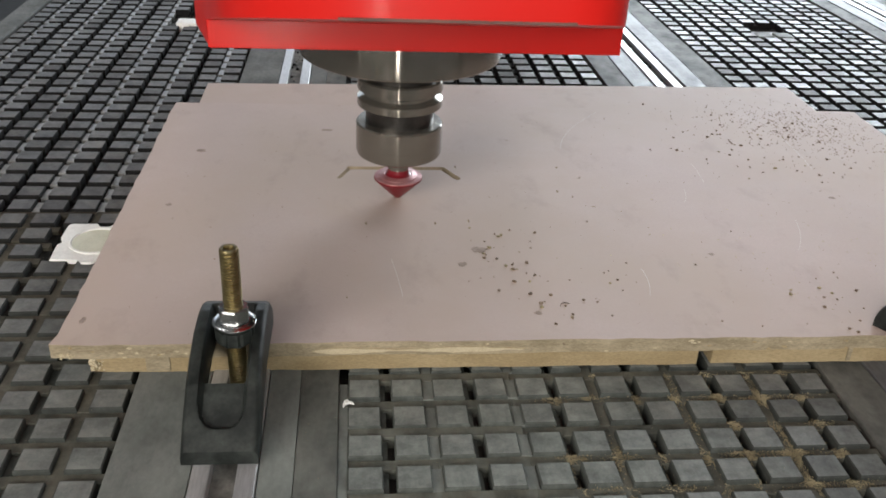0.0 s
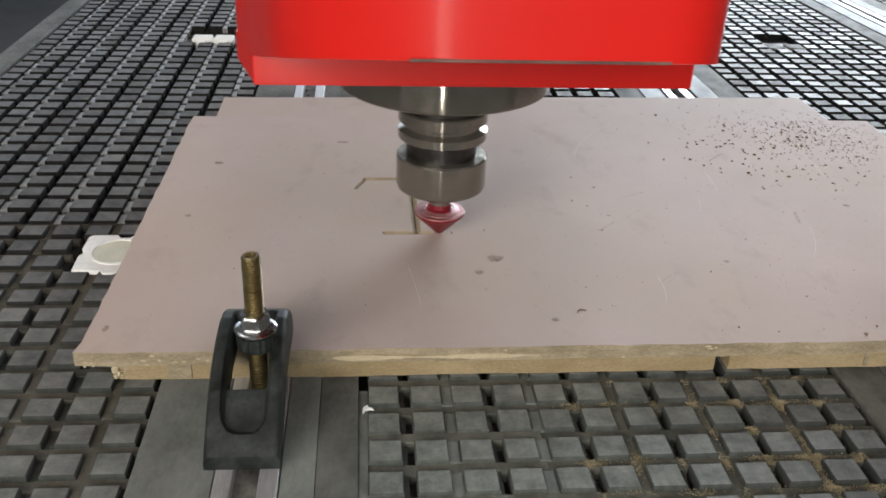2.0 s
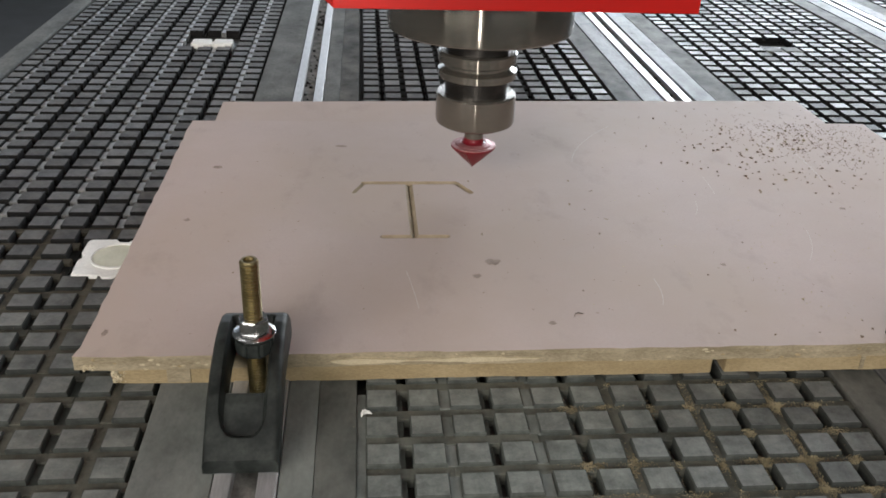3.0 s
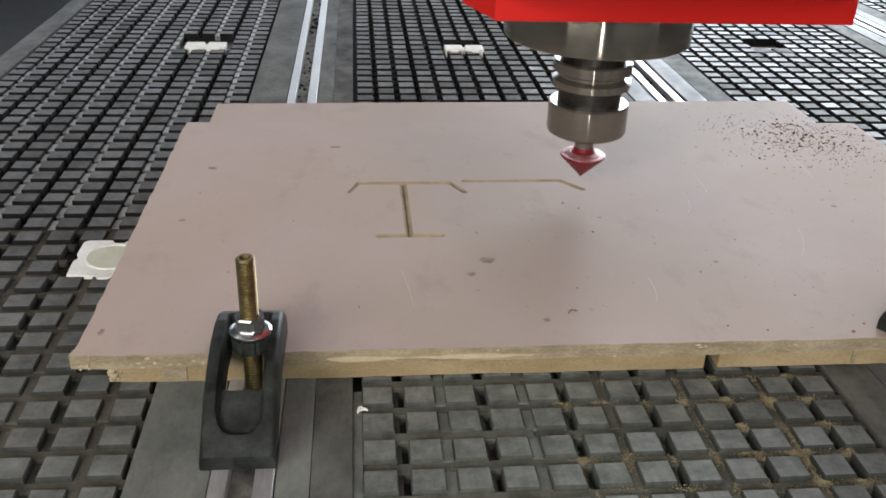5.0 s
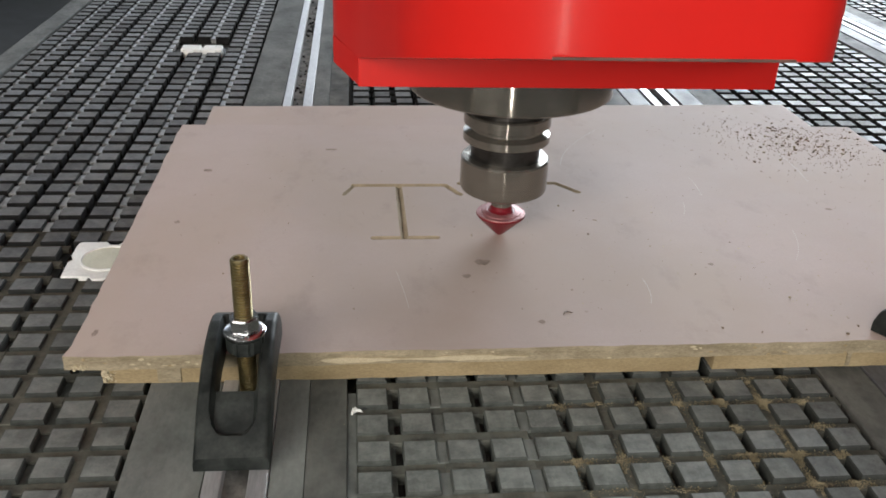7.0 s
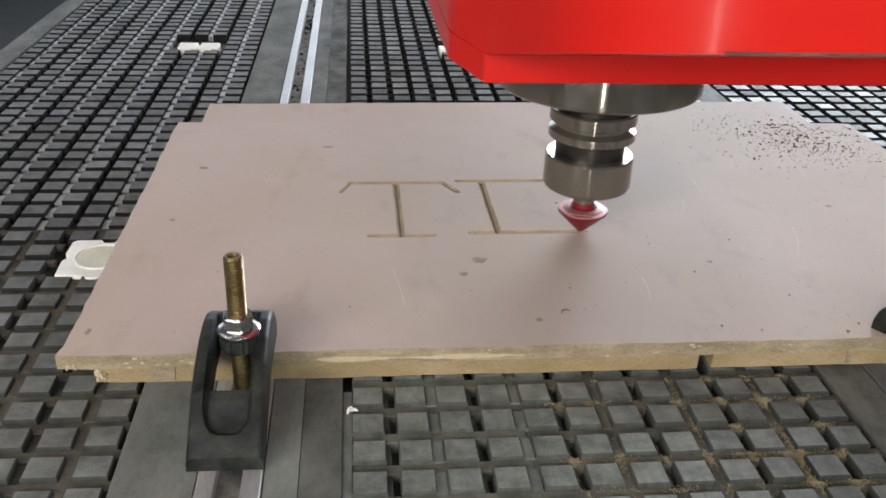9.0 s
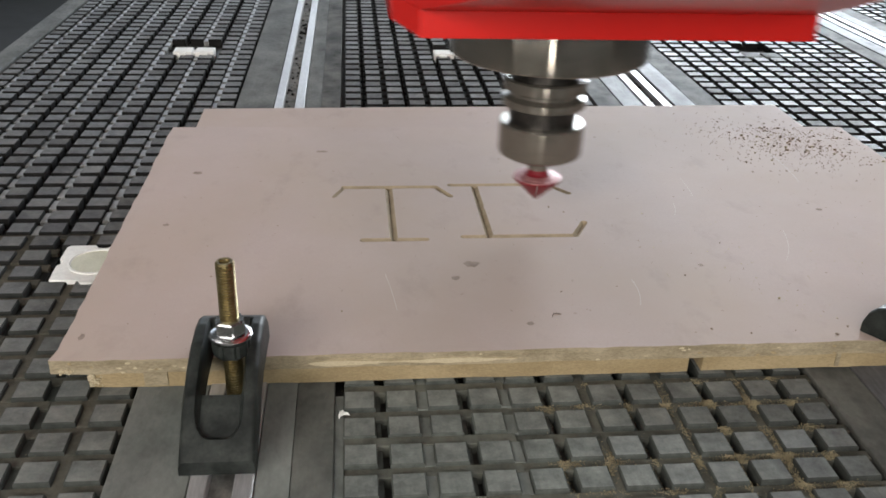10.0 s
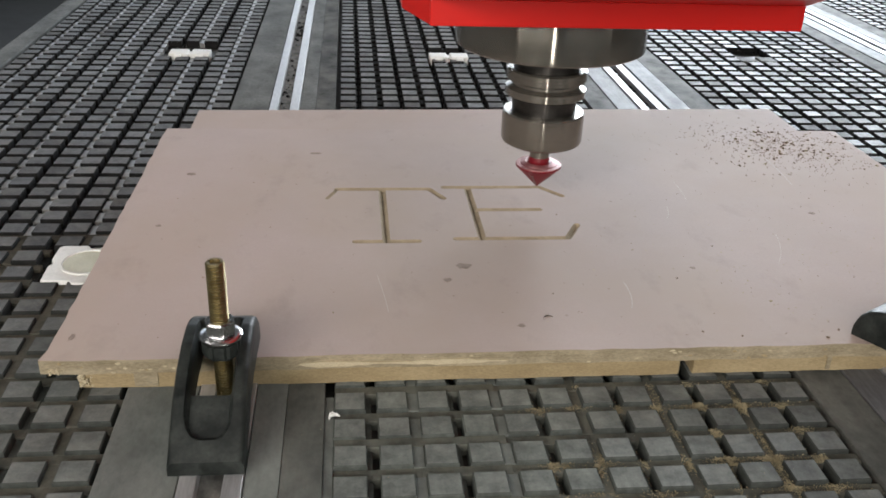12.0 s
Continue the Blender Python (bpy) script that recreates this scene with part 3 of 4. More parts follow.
part("spindle_nose", lathe([(0.0275, 0.1195), (0.0715, 0.1195), (0.0730, 0.1207), (0.0732, 0.1220), (0.0732, 0.1560), (0.0725, 0.1570), (0.0725, 0.2400)], 96), M_STEEL, SPINDLE, "wide turned steel spindle nose", True)
BIT = part("engraving_bit", lathe([(0.0, 0.0), (0.0008, 0.0007), (0.0182, 0.0182), (0.0188, 0.0190), (0.0188, 0.0197), (0.0178, 0.0202), (0.0105, 0.0222), (0.0086, 0.0240), (0.0080, 0.0270)], 48), M_REDBIT, SPINDLE, "glossy red pointed engraving bit", True)
part("bit_top", lathe([(0.0180, 0.0199), (0.0187, 0.0201), (0.0184, 0.0207), (0.0150, 0.0211), (0.0148, 0.0215), (0.0108, 0.0227), (0.0100, 0.0224)], 48), M_BITTOP, BIT, "dull pinkish top face with its sheen in the colour", True)
part("shank", lathe([(0.0079, 0.0265), (0.0079, 0.0420)], 48), M_STEEL, BIT, "steel shank", True)
for k in (0, 1):
    bm = bmesh.new()
    vs = [bm.verts.new(v) for v in ((0.0009, -0.0004, 0.0004), (0.0188, -0.0004, 0.0182), (0.0190, -0.0004, 0.0198), (0.0168, -0.0004, 0.0188),
                                    (0.0009, 0.0004, 0.0004), (0.0188, 0.0004, 0.0182), (0.0190, 0.0004, 0.0198), (0.0168, 0.0004, 0.0188))]
    for q in ((0, 1, 2, 3), (7, 6, 5, 4), (0, 4, 5, 1), (1, 5, 6, 2), (2, 6, 7, 3), (3, 7, 4, 0)):
        bm.faces.new([vs[i] for i in q])
    bmesh.ops.transform(bm, matrix=Matrix.Rotation(math.pi * k, 4, "Z"), verts=bm.verts[:])
    part("cutting_edge", bm, M_CARBIDE, BIT, "thin carbide cutting edge")


def rounded_plan(corners, n=6):
    """A closed outline from (x, y, radius) corners, each rounded off."""
    pts = []
    for k, (x, y, r) in enumerate(corners):
        p, a, b = Vector((x, y)), Vector(corners[k - 1][:2]), Vector(corners[(k + 1) % len(corners)][:2])
        u, v = (a - p).normalized(), (b - p).normalized()
        for i in range(n + 1):
            f = i / n
            q = (p + u * r) * (1 - f) ** 2 + p * 2 * f * (1 - f) + (p + v * r) * f ** 2
            pts.append((q.x, q.y))
    return pts


# straight sides back from the panel, a rounded front that leans out over it, its underside rising to the front
HOOD = [(0.122, 0.15, 0.01), (-0.122, 0.15, 0.01), (-0.122, -0.130, 0.012), (-0.1095, -0.174, 0.012), (-0.080, -0.302, 0.062), (0.071, -0.302, 0.024), (0.1095, -0.174, 0.012), (0.122, -0.130, 0.012)]
SILL, BROW = 0.1872, 0.2212      # underside at the panel and at the front edge


def hood_shell():
    plan = rounded_plan(HOOD, 10)
    bm = bmesh.new()
    foot = [SILL + (BROW - SILL) * max(0.0, min(1.0, (-0.178 - y) / 0.124)) for x, y in plan]
    lo = [bm.verts.new((x, y, z)) for (x, y), z in zip(plan, foot)]
    mid = [bm.verts.new((x, y, z + 0.0015)) for (x, y), z in zip(plan, foot)]
    hi = [bm.verts.new((x, y, 0.52)) for x, y in plan]
    inner = [bm.verts.new((x * 0.985, y + (0.0015 if y < 0 else -0.0015), z - 0.0006)) for (x, y), z in zip(plan, foot)]
    n = len(plan)
    for rows in ((inner, lo), (lo, mid), (mid, hi)):
        for k in range(n):
            bm.faces.new((rows[0][k], rows[0][(k + 1) % n], rows[1][(k + 1) % n], rows[1][k]))
    bm.faces.new(hi)
    under = bm.faces.new(inner[::-1])
    bmesh.ops.triangulate(bm, faces=[under])
    bmesh.ops.recalc_face_normals(bm, faces=bm.faces[:])
    return bm


part("hood_shell", hood_shell(), M_RED, SPINDLE, "glossy red rounded hood shell", True)
part("shell_lip", box(-0.040, 0.0520, -0.3024, -0.3016, BROW - 0.0004, BROW + 0.0008, 0.0002), M_LIP, SPINDLE, "dull grey lip along the shell's lower front edge")
part("hood_panel", box(-0.1090, 0.1090, -0.1760, -0.1690, 0.1718, 0.1868, 0.0006), M_RED, SPINDLE, "flat red lower hood panel")
for s in (-1, 1):
    side = bmesh.new()
    out = [(0.1088, -0.1735, 0.1720), (0.1220, -0.1300, 0.1720), (0.1220, 0.1500, 0.1720), (0.1220, 0.1500, 0.1864), (0.1220, -0.1300, 0.1864), (0.1088, -0.1735, 0.1864)]
    a = [side.verts.new((s * x, y, z)) for x, y, z in out]
    c = [side.verts.new((s * (x - 0.003), y + 0.001, z)) for x, y, z in out]
    side.faces.new((a[0], a[1], a[4], a[5]))
    side.faces.new((a[1], a[2], a[3], a[4]))
    side.faces.new((c[5], c[4], c[1], c[0]))
    side.faces.new((c[4], c[3], c[2], c[1]))
    for k in range(6):
        side.faces.new((a[k], c[k], c[(k + 1) % 6], a[(k + 1) % 6]))
    bmesh.ops.recalc_face_normals(side, faces=side.faces[:])
    part("hood_cheek", side, M_RED, SPINDLE)
part("hood_floor", box(-0.105, 0.105, -0.166, 0.14, 0.1780, 0.1820), M_DARKSTEEL, SPINDLE)

# ---- clamps ----
def strap_clamp(at, turn, off, name_label):
    """An arched black strap with a long slot, its stud, flange nut and washer. y runs from heel to toe."""
    t = thing("strap_clamp", name_label, "clamp", at, "strap clamps")
    t.rotation_euler = (0, 0, radians(turn))
    ys = [0.0, 0.003, 0.014, 0.028, 0.044, 0.062, 0.078, 0.088, 0.095, 0.0995, 0.1015]
    tops = [0.0085, 0.0112, 0.0205, 0.0310, 0.0385, 0.0435, 0.0450, 0.0435, 0.0405, 0.0355, 0.0300]
    bots = [0.0, 0.0, 0.0, 0.0085, 0.0170, 0.0214, 0.0216, 0.0213, 0.0210, 0.0208, 0.0208]
    half, nx, ny = 0.0199, 46, 92

    def height(x, y):
        zt = float(np.interp(y, ys, tops))
        e = max(0.0, abs(x) - (half - 0.0035)) / 0.0035
        zt -= 0.0035 * (1 - math.sqrt(max(0.0, 1 - min(1.0, e) ** 2)))
        front = 0.0085 + 0.008 * (abs(x) / 0.0122) ** 4
        dip = min(1.0, max(0.0, (0.0132 - abs(x)) / 0.0030)) * min(1.0, max(0.0, (y - front) / 0.005)) * min(1.0, max(0.0, (0.088 - y) / 0.003))
        return zt - 0.0062 * dip * dip * (3 - 2 * dip)

    def open_slot(x, y):
        return abs(x) < 0.0112 and 0.0335 < y < 0.0865 - 0.004 * (x / 0.0112) ** 2

    bm = bmesh.new()
    hi, lo, cells = {}, {}, set()
    for i in range(nx):
        for k in range(ny):
            if not open_slot(-half + 2 * half * (i + 0.5) / nx, 0.1015 * (k + 0.5) / ny):
                cells.add((i, k))

    def corner(table, i, k, top):
        if (i, k) not in table:
            x, y = -half + 2 * half * i / nx, 0.1015 * k / ny
            table[i, k] = bm.verts.new((x, y, height(x, y) if top else float(np.interp(y, ys, bots))))
        return table[i, k]

    for i, k in cells:
        q = ((i, k), (i + 1, k), (i + 1, k + 1), (i, k + 1))
        bm.faces.new([corner(hi, *c, True) for c in q])
        bm.faces.new([corner(lo, *c, False) for c in q[::-1]])
        for (a, b), n in (((q[0], q[1]), (i, k - 1)), ((q[1], q[2]), (i + 1, k)), ((q[2], q[3]), (i, k + 1)), ((q[3], q[0]), (i - 1, k))):
            if n not in cells:
                bm.faces.new((corner(lo, *a, False), corner(lo, *b, False), corner(hi, *b, True), corner(hi, *a, True)))
    bmesh.ops.recalc_face_normals(bm, faces=bm.faces[:])
    part("strap", bm, M_RUBBER, t, "black arched slotted strap", True)
    by = 0.061
    seat = prism([(0.0116 * math.cos(i * math.pi / 4 + 0.39), 0.0116 * math.sin(i * math.pi / 4 + 0.39)) for i in range(8)], 0.0365, 0.0480, 0.0018, 2)
    part("bolt_seat", seat, M_RUBBER, t, "black bolt seat").location = (off, by, 0)
    prof = [(0.0040, -0.004)]
    z = -0.004
    while z < 0.0935:
        prof += [(0.0053, z + 0.0003), (0.0053, z + 0.0006), (0.0044, z + 0.0012), (0.0044, z + 0.0014)]
        z += 0.0018
    prof += [(0.0052, 0.0942), (0.0044, 0.0952), (0.0031, 0.0952), (0.0027, 0.0935), (0.0, 0.0935)]
    part("stud", lathe(prof, 28), M_BRASS, t, "yellow-zinc threaded stud").location = (off, by, 0)
    flange = [(0.0053, 0.0481), (0.0112, 0.0481), (0.0120, 0.0486), (0.0120, 0.0491), (0.0114, 0.0496), (0.0088, 0.0501), (0.0053, 0.0501)]
    part("flange", lathe(flange, 40), M_CHROME, t, "bright steel flange", True).location = (off, by, 0)
    nut = prism([(0.0090 * math.cos(i * math.pi / 3 + math.pi / 6 + 0.25), 0.0090 * math.sin(i * math.pi / 3 + math.pi / 6 + 0.25)) for i in range(6)], 0.0500, 0.0590, 0.0011, 2)
    part("nut", nut, M_CHROME, t, "bright hexagon nut").location = (off, by, 0)
    return t


strap_clamp((-0.0651, 0.0205, 0.0013), -0.5, 0.0032, "black strap clamp with threaded stud and bright nut on a rail")
strap_clamp((0.4035, 0.0340, 0.0013), 30, 0.0, "black strap clamp holding the board edge beside the table strip")


# ---- way of the head ----
TIPS = [
    (0.0, 0.0388, 0.299, -0.0022), (0.2, 0.0388, 0.279, -0.0022), (0.4, 0.0388, 0.260, -0.0022), (0.5, 0.0388, 0.2545, -0.002), (0.6, 0.0388, 0.2545, 0.001),
    (0.8, 0.0390, 0.2540, 0.0125), (1.0, 0.0200, 0.2545, 0.0135), (1.2, 0.0155, 0.2525, 0.011), (1.4, 0.0155, 0.2525, 0.0058), (1.6, 0.0155, 0.2530, -0.0022),
    (1.8, 0.0340, 0.2545, -0.0022), (2.0, 0.0555, 0.2545, -0.0022), (2.2, 0.0625, 0.2545, -0.0022), (2.4, 0.0625, 0.2555, 0.010), (2.6, 0.0640, 0.2580, 0.016),
    (2.8, 0.0850, 0.3270, 0.016), (3.0, 0.0925, 0.3520, 0.016), (3.2, 0.0925, 0.3520, 0.008), (3.45, 0.0925, 0.3580, -0.0022),
    (4.5, 0.1765, 0.3580, -0.0022), (4.8, 0.1915, 0.3395, -0.0022), (4.9, 0.1915, 0.3390, 0.003), (5.0, 0.1890, 0.3370, 0.013), (5.2, 0.1840, 0.3420, 0.016),
    (5.4, 0.1235, 0.3510, 0.016), (5.5, 0.1125, 0.3550, 0.015), (5.6, 0.1125, 0.3560, 0.013), (5.8, 0.1125, 0.3555, 0.0065), (6.0, 0.1128, 0.3560, -0.0012),
    (6.2, 0.1128, 0.3440, -0.0022), (6.4, 0.1128, 0.3200, -0.0022), (6.6, 0.1128, 0.2980, -0.0022), (6.8, 0.1128, 0.2780, -0.0022), (7.0, 0.1125, 0.2595, -0.0022),
    (7.1, 0.1125, 0.2575, -0.0022), (7.2, 0.1115, 0.2570, 0.0045), (7.4, 0.1000, 0.2570, 0.0145), (7.55, 0.0925, 0.2570, 0.010), (7.8, 0.0925, 0.2570, -0.0022),
    (8.8, 0.1620, 0.2590, -0.0022), (9.0, 0.1780, 0.2595, -0.0022), (9.2, 0.1870, 0.2730, -0.0022), (9.4, 0.1920, 0.2820, -0.0022), (9.6, 0.1910, 0.2780, 0.008),
    (9.8, 0.1900, 0.2780, 0.015), (10.0, 0.1530, 0.2900, 0.016), (10.2, 0.1150, 0.3200, 0.010), (10.4, 0.1122, 0.3190, 0.001), (10.6, 0.1130, 0.3135, -0.0022),
    (10.8, 0.1165, 0.3105, -0.0022), (11.0, 0.1370, 0.3105, -0.0022), (11.2, 0.1600, 0.3105, -0.0022), (11.4, 0.1672, 0.3105, -0.0022), (11.6, 0.1660, 0.3140, 0.011),
    (11.8, 0.1665, 0.3200, 0.016), (12.0, 0.1660, 0.3220, 0.016),
]
# ---- vacuum pads let into the table ----
PADS = [(-0.2030, 0.8960, 0.003), (0.1500, 0.8930, 0.003), (0.6030, 0.9020, 0.0)]      # half covered, by their open pocket
SOCKETS = []
for px, py, lift in PADS:
    SOCKETS.append((px, py, 0.033, 0.034))
    t = thing("vacuum_pad", "worn off-white plastic pad beside its dark table pocket", "vacuum pad", (px, py, 0), "vacuum pads")
    for s in (-1, 1):
        bm = box(s * 0.0145 - 0.0125, s * 0.0145 + 0.0125, -0.030, -0.006, -DEEP, lift, 0.0016)
        box(s * 0.0145 - 0.005, s * 0.0145 + 0.005, -0.036, -0.028, -DEEP, lift - 0.001, 0.0014, bm=bm)
        part("pad_wing", bm, M_WHITE if lift else M_PLATE, t)
    part("pad_bridge", box(-0.0025, 0.0025, -0.026, -0.012, -DEEP, lift - 0.002, 0.0005), M_WHITE if lift else M_PLATE, t)
    part("pocket", box(-0.0280, 0.0280, -0.006, 0.030, -DEEP, -DEEP + 0.0006), M_DARKSTEEL, t, "dark open pocket")
SOCKETS.append((-0.1860, 0.2640, 0.034, 0.033))
t = thing("vacuum_pad", "off-white notched plastic pad with a yellowed disc, by the board", "vacuum pad", (-0.1855, 0.2640, 0), "vacuum pads")
plan = [(-0.027, -0.027), (-0.006, -0.027), (-0.004, -0.032), (0.004, -0.032), (0.007, -0.027), (0.027, -0.027), (0.027, -0.006), (0.024, -0.004), (0.024, 0.004),
        (0.027, 0.006), (0.027, 0.029), (0.006, 0.029), (0.004, 0.023), (-0.004, 0.023), (-0.006, 0.029), (-0.025, 0.029), (-0.028, 0.026), (-0.028, 0.006), (-0.024, 0.004), (-0.024, -0.002), (-0.028, -0.004)]
part("pad_plate", prism(plan, -DEEP, 0.0012, 0.0007), M_WHITE, t)
part("pad_ring", lathe([(0.0195, 0.0008), (0.0200, 0.0022), (0.0185, 0.0026), (0.0180, 0.0016)], 40), M_WHITE, t, "", True)
part("pad_disc", prism([(0.0178 * math.cos(i * math.pi / 18), 0.0178 * math.sin(i * math.pi / 18)) for i in range(36)], 0.0008, 0.0017), M_CREAM, t, "yellowed plastic disc")

# ---- marks and litter on the boards ----
mrng = random.Random(21)


def blot(name, x, y, w, d, parent):
    bm = bmesh.new()
    n = 18
    ring = []
    for i in range(n):
        a = 2 * math.pi * i / n
        k = 1 + mrng.uniform(-0.28, 0.28)
        ring.append(bm.verts.new((w * k * math.cos(a), d * k * math.sin(a), 0)))
    bm.faces.new(ring)
    low = bmesh.ops.extrude_face_region(bm, geom=bm.faces[:])["geom"]
    bmesh.ops.translate(bm, vec=(0, 0, 0.00008), verts=[v for v in low if isinstance(v, bmesh.types.BMVert)])
    bmesh.ops.recalc_face_normals(bm, faces=bm.faces[:])
    ob = part(name, bm, M_STAIN, parent)
    ob.location = (x, y, TOP + 0.0001)
    return ob


for x, y, w, d in ((0.093, 0.212, 0.0062, 0.0042), (0.079, 0.192, 0.0028, 0.0030), (-0.126, 0.389, 0.0036, 0.0030), (-0.135, 0.284, 0.0022, 0.0022), (0.121, 0.130, 0.0024, 0.0020),
                   (-0.158, 0.126, 0.0016, 0.0040), (0.262, 0.205, 0.0020, 0.0016), (-0.02, 0.44, 0.0050, 0.0022), (0.40, 0.30, 0.0030, 0.0020)):
    blot("stain", x, y, w, d, BOARD)


def chip_mesh(seed, mat):
    r = random.Random(seed)
    bm = bmesh.new()
    bmesh.ops.create_icosphere(bm, subdivisions=1, radius=1)
    for v in bm.verts:
        v.co = Vector((v.co.x * r.uniform(0.6, 1.3), v.co.y * r.uniform(0.5, 1.1), max(-0.35, v.co.z * r.uniform(0.3, 0.7))))
    me = bpy.data.meshes.new("wood_chip")
    bm.to_mesh(me)
    bm.free()
    me.materials.append(mat)
    return me


CHIP_MESHES = [chip_mesh(i, M_CHIP if i < 6 else M_DUST) for i in range(8)]
CHIPS = []
crng = random.Random(5)


def chip(x, y, size):
    ob = new("wood_chip", CHIP_MESHES[crng.randrange(8)])
    ob.scale = (size, size, size)
    ob.location = (x, y, (TOP if y < 0.507 else LOW) + 0.3 * size)
    ob.rotation_euler = (0, 0, crng.uniform(0, 6.28))
    return tagged(ob, "small brown wood chip lying loose on the board", "wood chip", "wood chips")


def level(x, y, size):
    return (TOP if y < 0.507 else LOW) + 0.3 * size


def pile_spot():
    while True:
        x, y = crng.gauss(0.452, 0.042), crng.gauss(0.468, 0.042)
        if 0.350 < x < 0.519 and 0.385 < y < 0.600 and not (x > 0.495 and y > 0.5):
            return x, y


def scatter_spot():
    while True:
        x, y = crng.gauss(0.385, 0.060), crng.gauss(0.430, 0.062)
        if 0.255 < x < 0.519 and 0.325 < y < 0.590 and not (x > 0.495 and y > 0.5):
            return x, y


for i in range(175):
    size = crng.choice((0.0006, 0.0008, 0.0010, 0.0013, 0.0017))
    px, py = pile_spot()
    sx, sy = scatter_spot()
    rows = []
    if i % 5 < 2:      # thrown off the groove, then blown back to the others
        cx, cy = crng.choice(((0.131, 0.214), (0.100, 0.223), (0.137, 0.139), (0.110, 0.180), (0.189, 0.169), (0.330, 0.150)))
        cx, cy = cx + crng.gauss(0, 0.014), cy + crng.gauss(0, 0.016)
        go = crng.uniform(0.1, 1.9)
        rows += [(0.0, cx, cy), (go, cx, cy), (go + 0.35, sx, sy)]
    else:
        rows += [(0.0, sx, sy)]
    away = crng.uniform(3.25, 4.3)
    rows += [(away, sx, sy), (away + 0.5, px, py)]
    rows += [(12.0, px, py)]
    ob = chip(rows[0][1], rows[0][2], size)
    CHIPS.append((ob, size, rows))
for i in range(70):
    px, py = pile_spot()
    chip(px, py, crng.choice((0.0006, 0.0008, 0.0010)))
for x, y, size in ((0.300, 0.155, 0.0013), (0.238, 0.118, 0.0011), (0.262, 0.112, 0.0009), (0.318, 0.108, 0.0014), (0.330, 0.117, 0.0012), (0.180, 0.300, 0.0009), (0.150, 0.170, 0.0008),
                   (0.225, 0.235, 0.0008), (0.245, 0.190, 0.0009), (0.29, 0.24, 0.0007), (-0.09, 0.20, 0.0007), (0.0, 0.15, 0.0007), (-0.05, 0.28, 0.0006)):
    chip(x, y, size)
# a curled shaving on the board and a crumpled white scrap on the table
for name, at, bend, w, mat, label, cat in (("wood_shaving", (0.140, 0.139, TOP), 0.0046, 0.0004, M_SHAVING, "dark curled wood shaving lying on the board", "shaving"),
                                           ("paper_scrap", (0.001, 0.068, 0.0004), 0.0042, 0.0028, M_WHITE, "crumpled white scrap on the table strip", "scrap")):
    bm = bmesh.new()
    rows = []
    for i in range(9):
        a = -0.9 + 1.8 * i / 8
        x, y = bend * math.sin(a), 0.5 * bend * math.cos(2 * a)
        ww = w * (0.35 + 0.65 * math.sin(math.pi * (i + 0.5) / 9))
        z = (0.0006 + 0.0009 * (i % 2) + 0.0006 * math.cos(3 * a)) * (0.3 if w < 0.001 else 1.0)
        rows.append([bm.verts.new((x, y - ww / 2, 0)), bm.verts.new((x, y + ww / 2, 0)), bm.verts.new((x, y + ww / 2, z)), bm.verts.new((x + 0.0002, y - ww / 2, z + 0.0002))])
    for a, b in zip(rows, rows[1:]):
        for k in range(4):
            bm.faces.new((a[k], a[(k + 1) % 4], b[(k + 1) % 4], b[k]))
    bm.faces.new(rows[0])
    bm.faces.new(rows[-1][::-1])
    bmesh.ops.recalc_face_normals(bm, faces=bm.faces[:])
    ob = tagged(finish(name, bm, mat), label, cat)
    ob.location = at
    ob.rotation_euler = (0, 0, radians(25))

# scratches in the laminate
for pts in (((0.191, 0.402), (0.199, 0.445), (0.248, 0.497)), ((0.30, 0.33), (0.303, 0.352), (0.302, 0.37)), ((0.41, 0.36), (0.415, 0.40), (0.413, 0.43)), ((0.036, 0.150), (0.034, 0.175), (0.030, 0.20)), ((0.20, 0.150), (0.206, 0.166), (0.204, 0.185)), ((0.330, 0.21), (0.345, 0.232), (0.35, 0.26)), ((-0.03, 0.42), (-0.01, 0.428), (0.02, 0.424)), ((0.27, 0.29), (0.276, 0.30), (0.278, 0.315))):
    bm = bmesh.new()
    fine = []
    for k in range(13):
        f = k / 12
        (x0, y0), (x1, y1), (x2, y2) = pts
        fine.append((x0 * (1 - f) ** 2 + 2 * x1 * f * (1 - f) + x2 * f * f, y0 * (1 - f) ** 2 + 2 * y1 * f * (1 - f) + y2 * f * f))
    row = [(bm.verts.new((x - 0.00023, y, TOP + 0.00012)), bm.verts.new((x + 0.00023, y, TOP + 0.00012))) for x, y in fine]
    for (a, b), (c, d) in zip(row, row[1:]):
        bm.faces.new((a, b, d, c))
    part("scratch", bm, M_SCRATCH, BOARD)

# fine dust that lies all over the boards, thicker in the far corner
frng = random.Random(17)
grain_v, grain_f = [], []
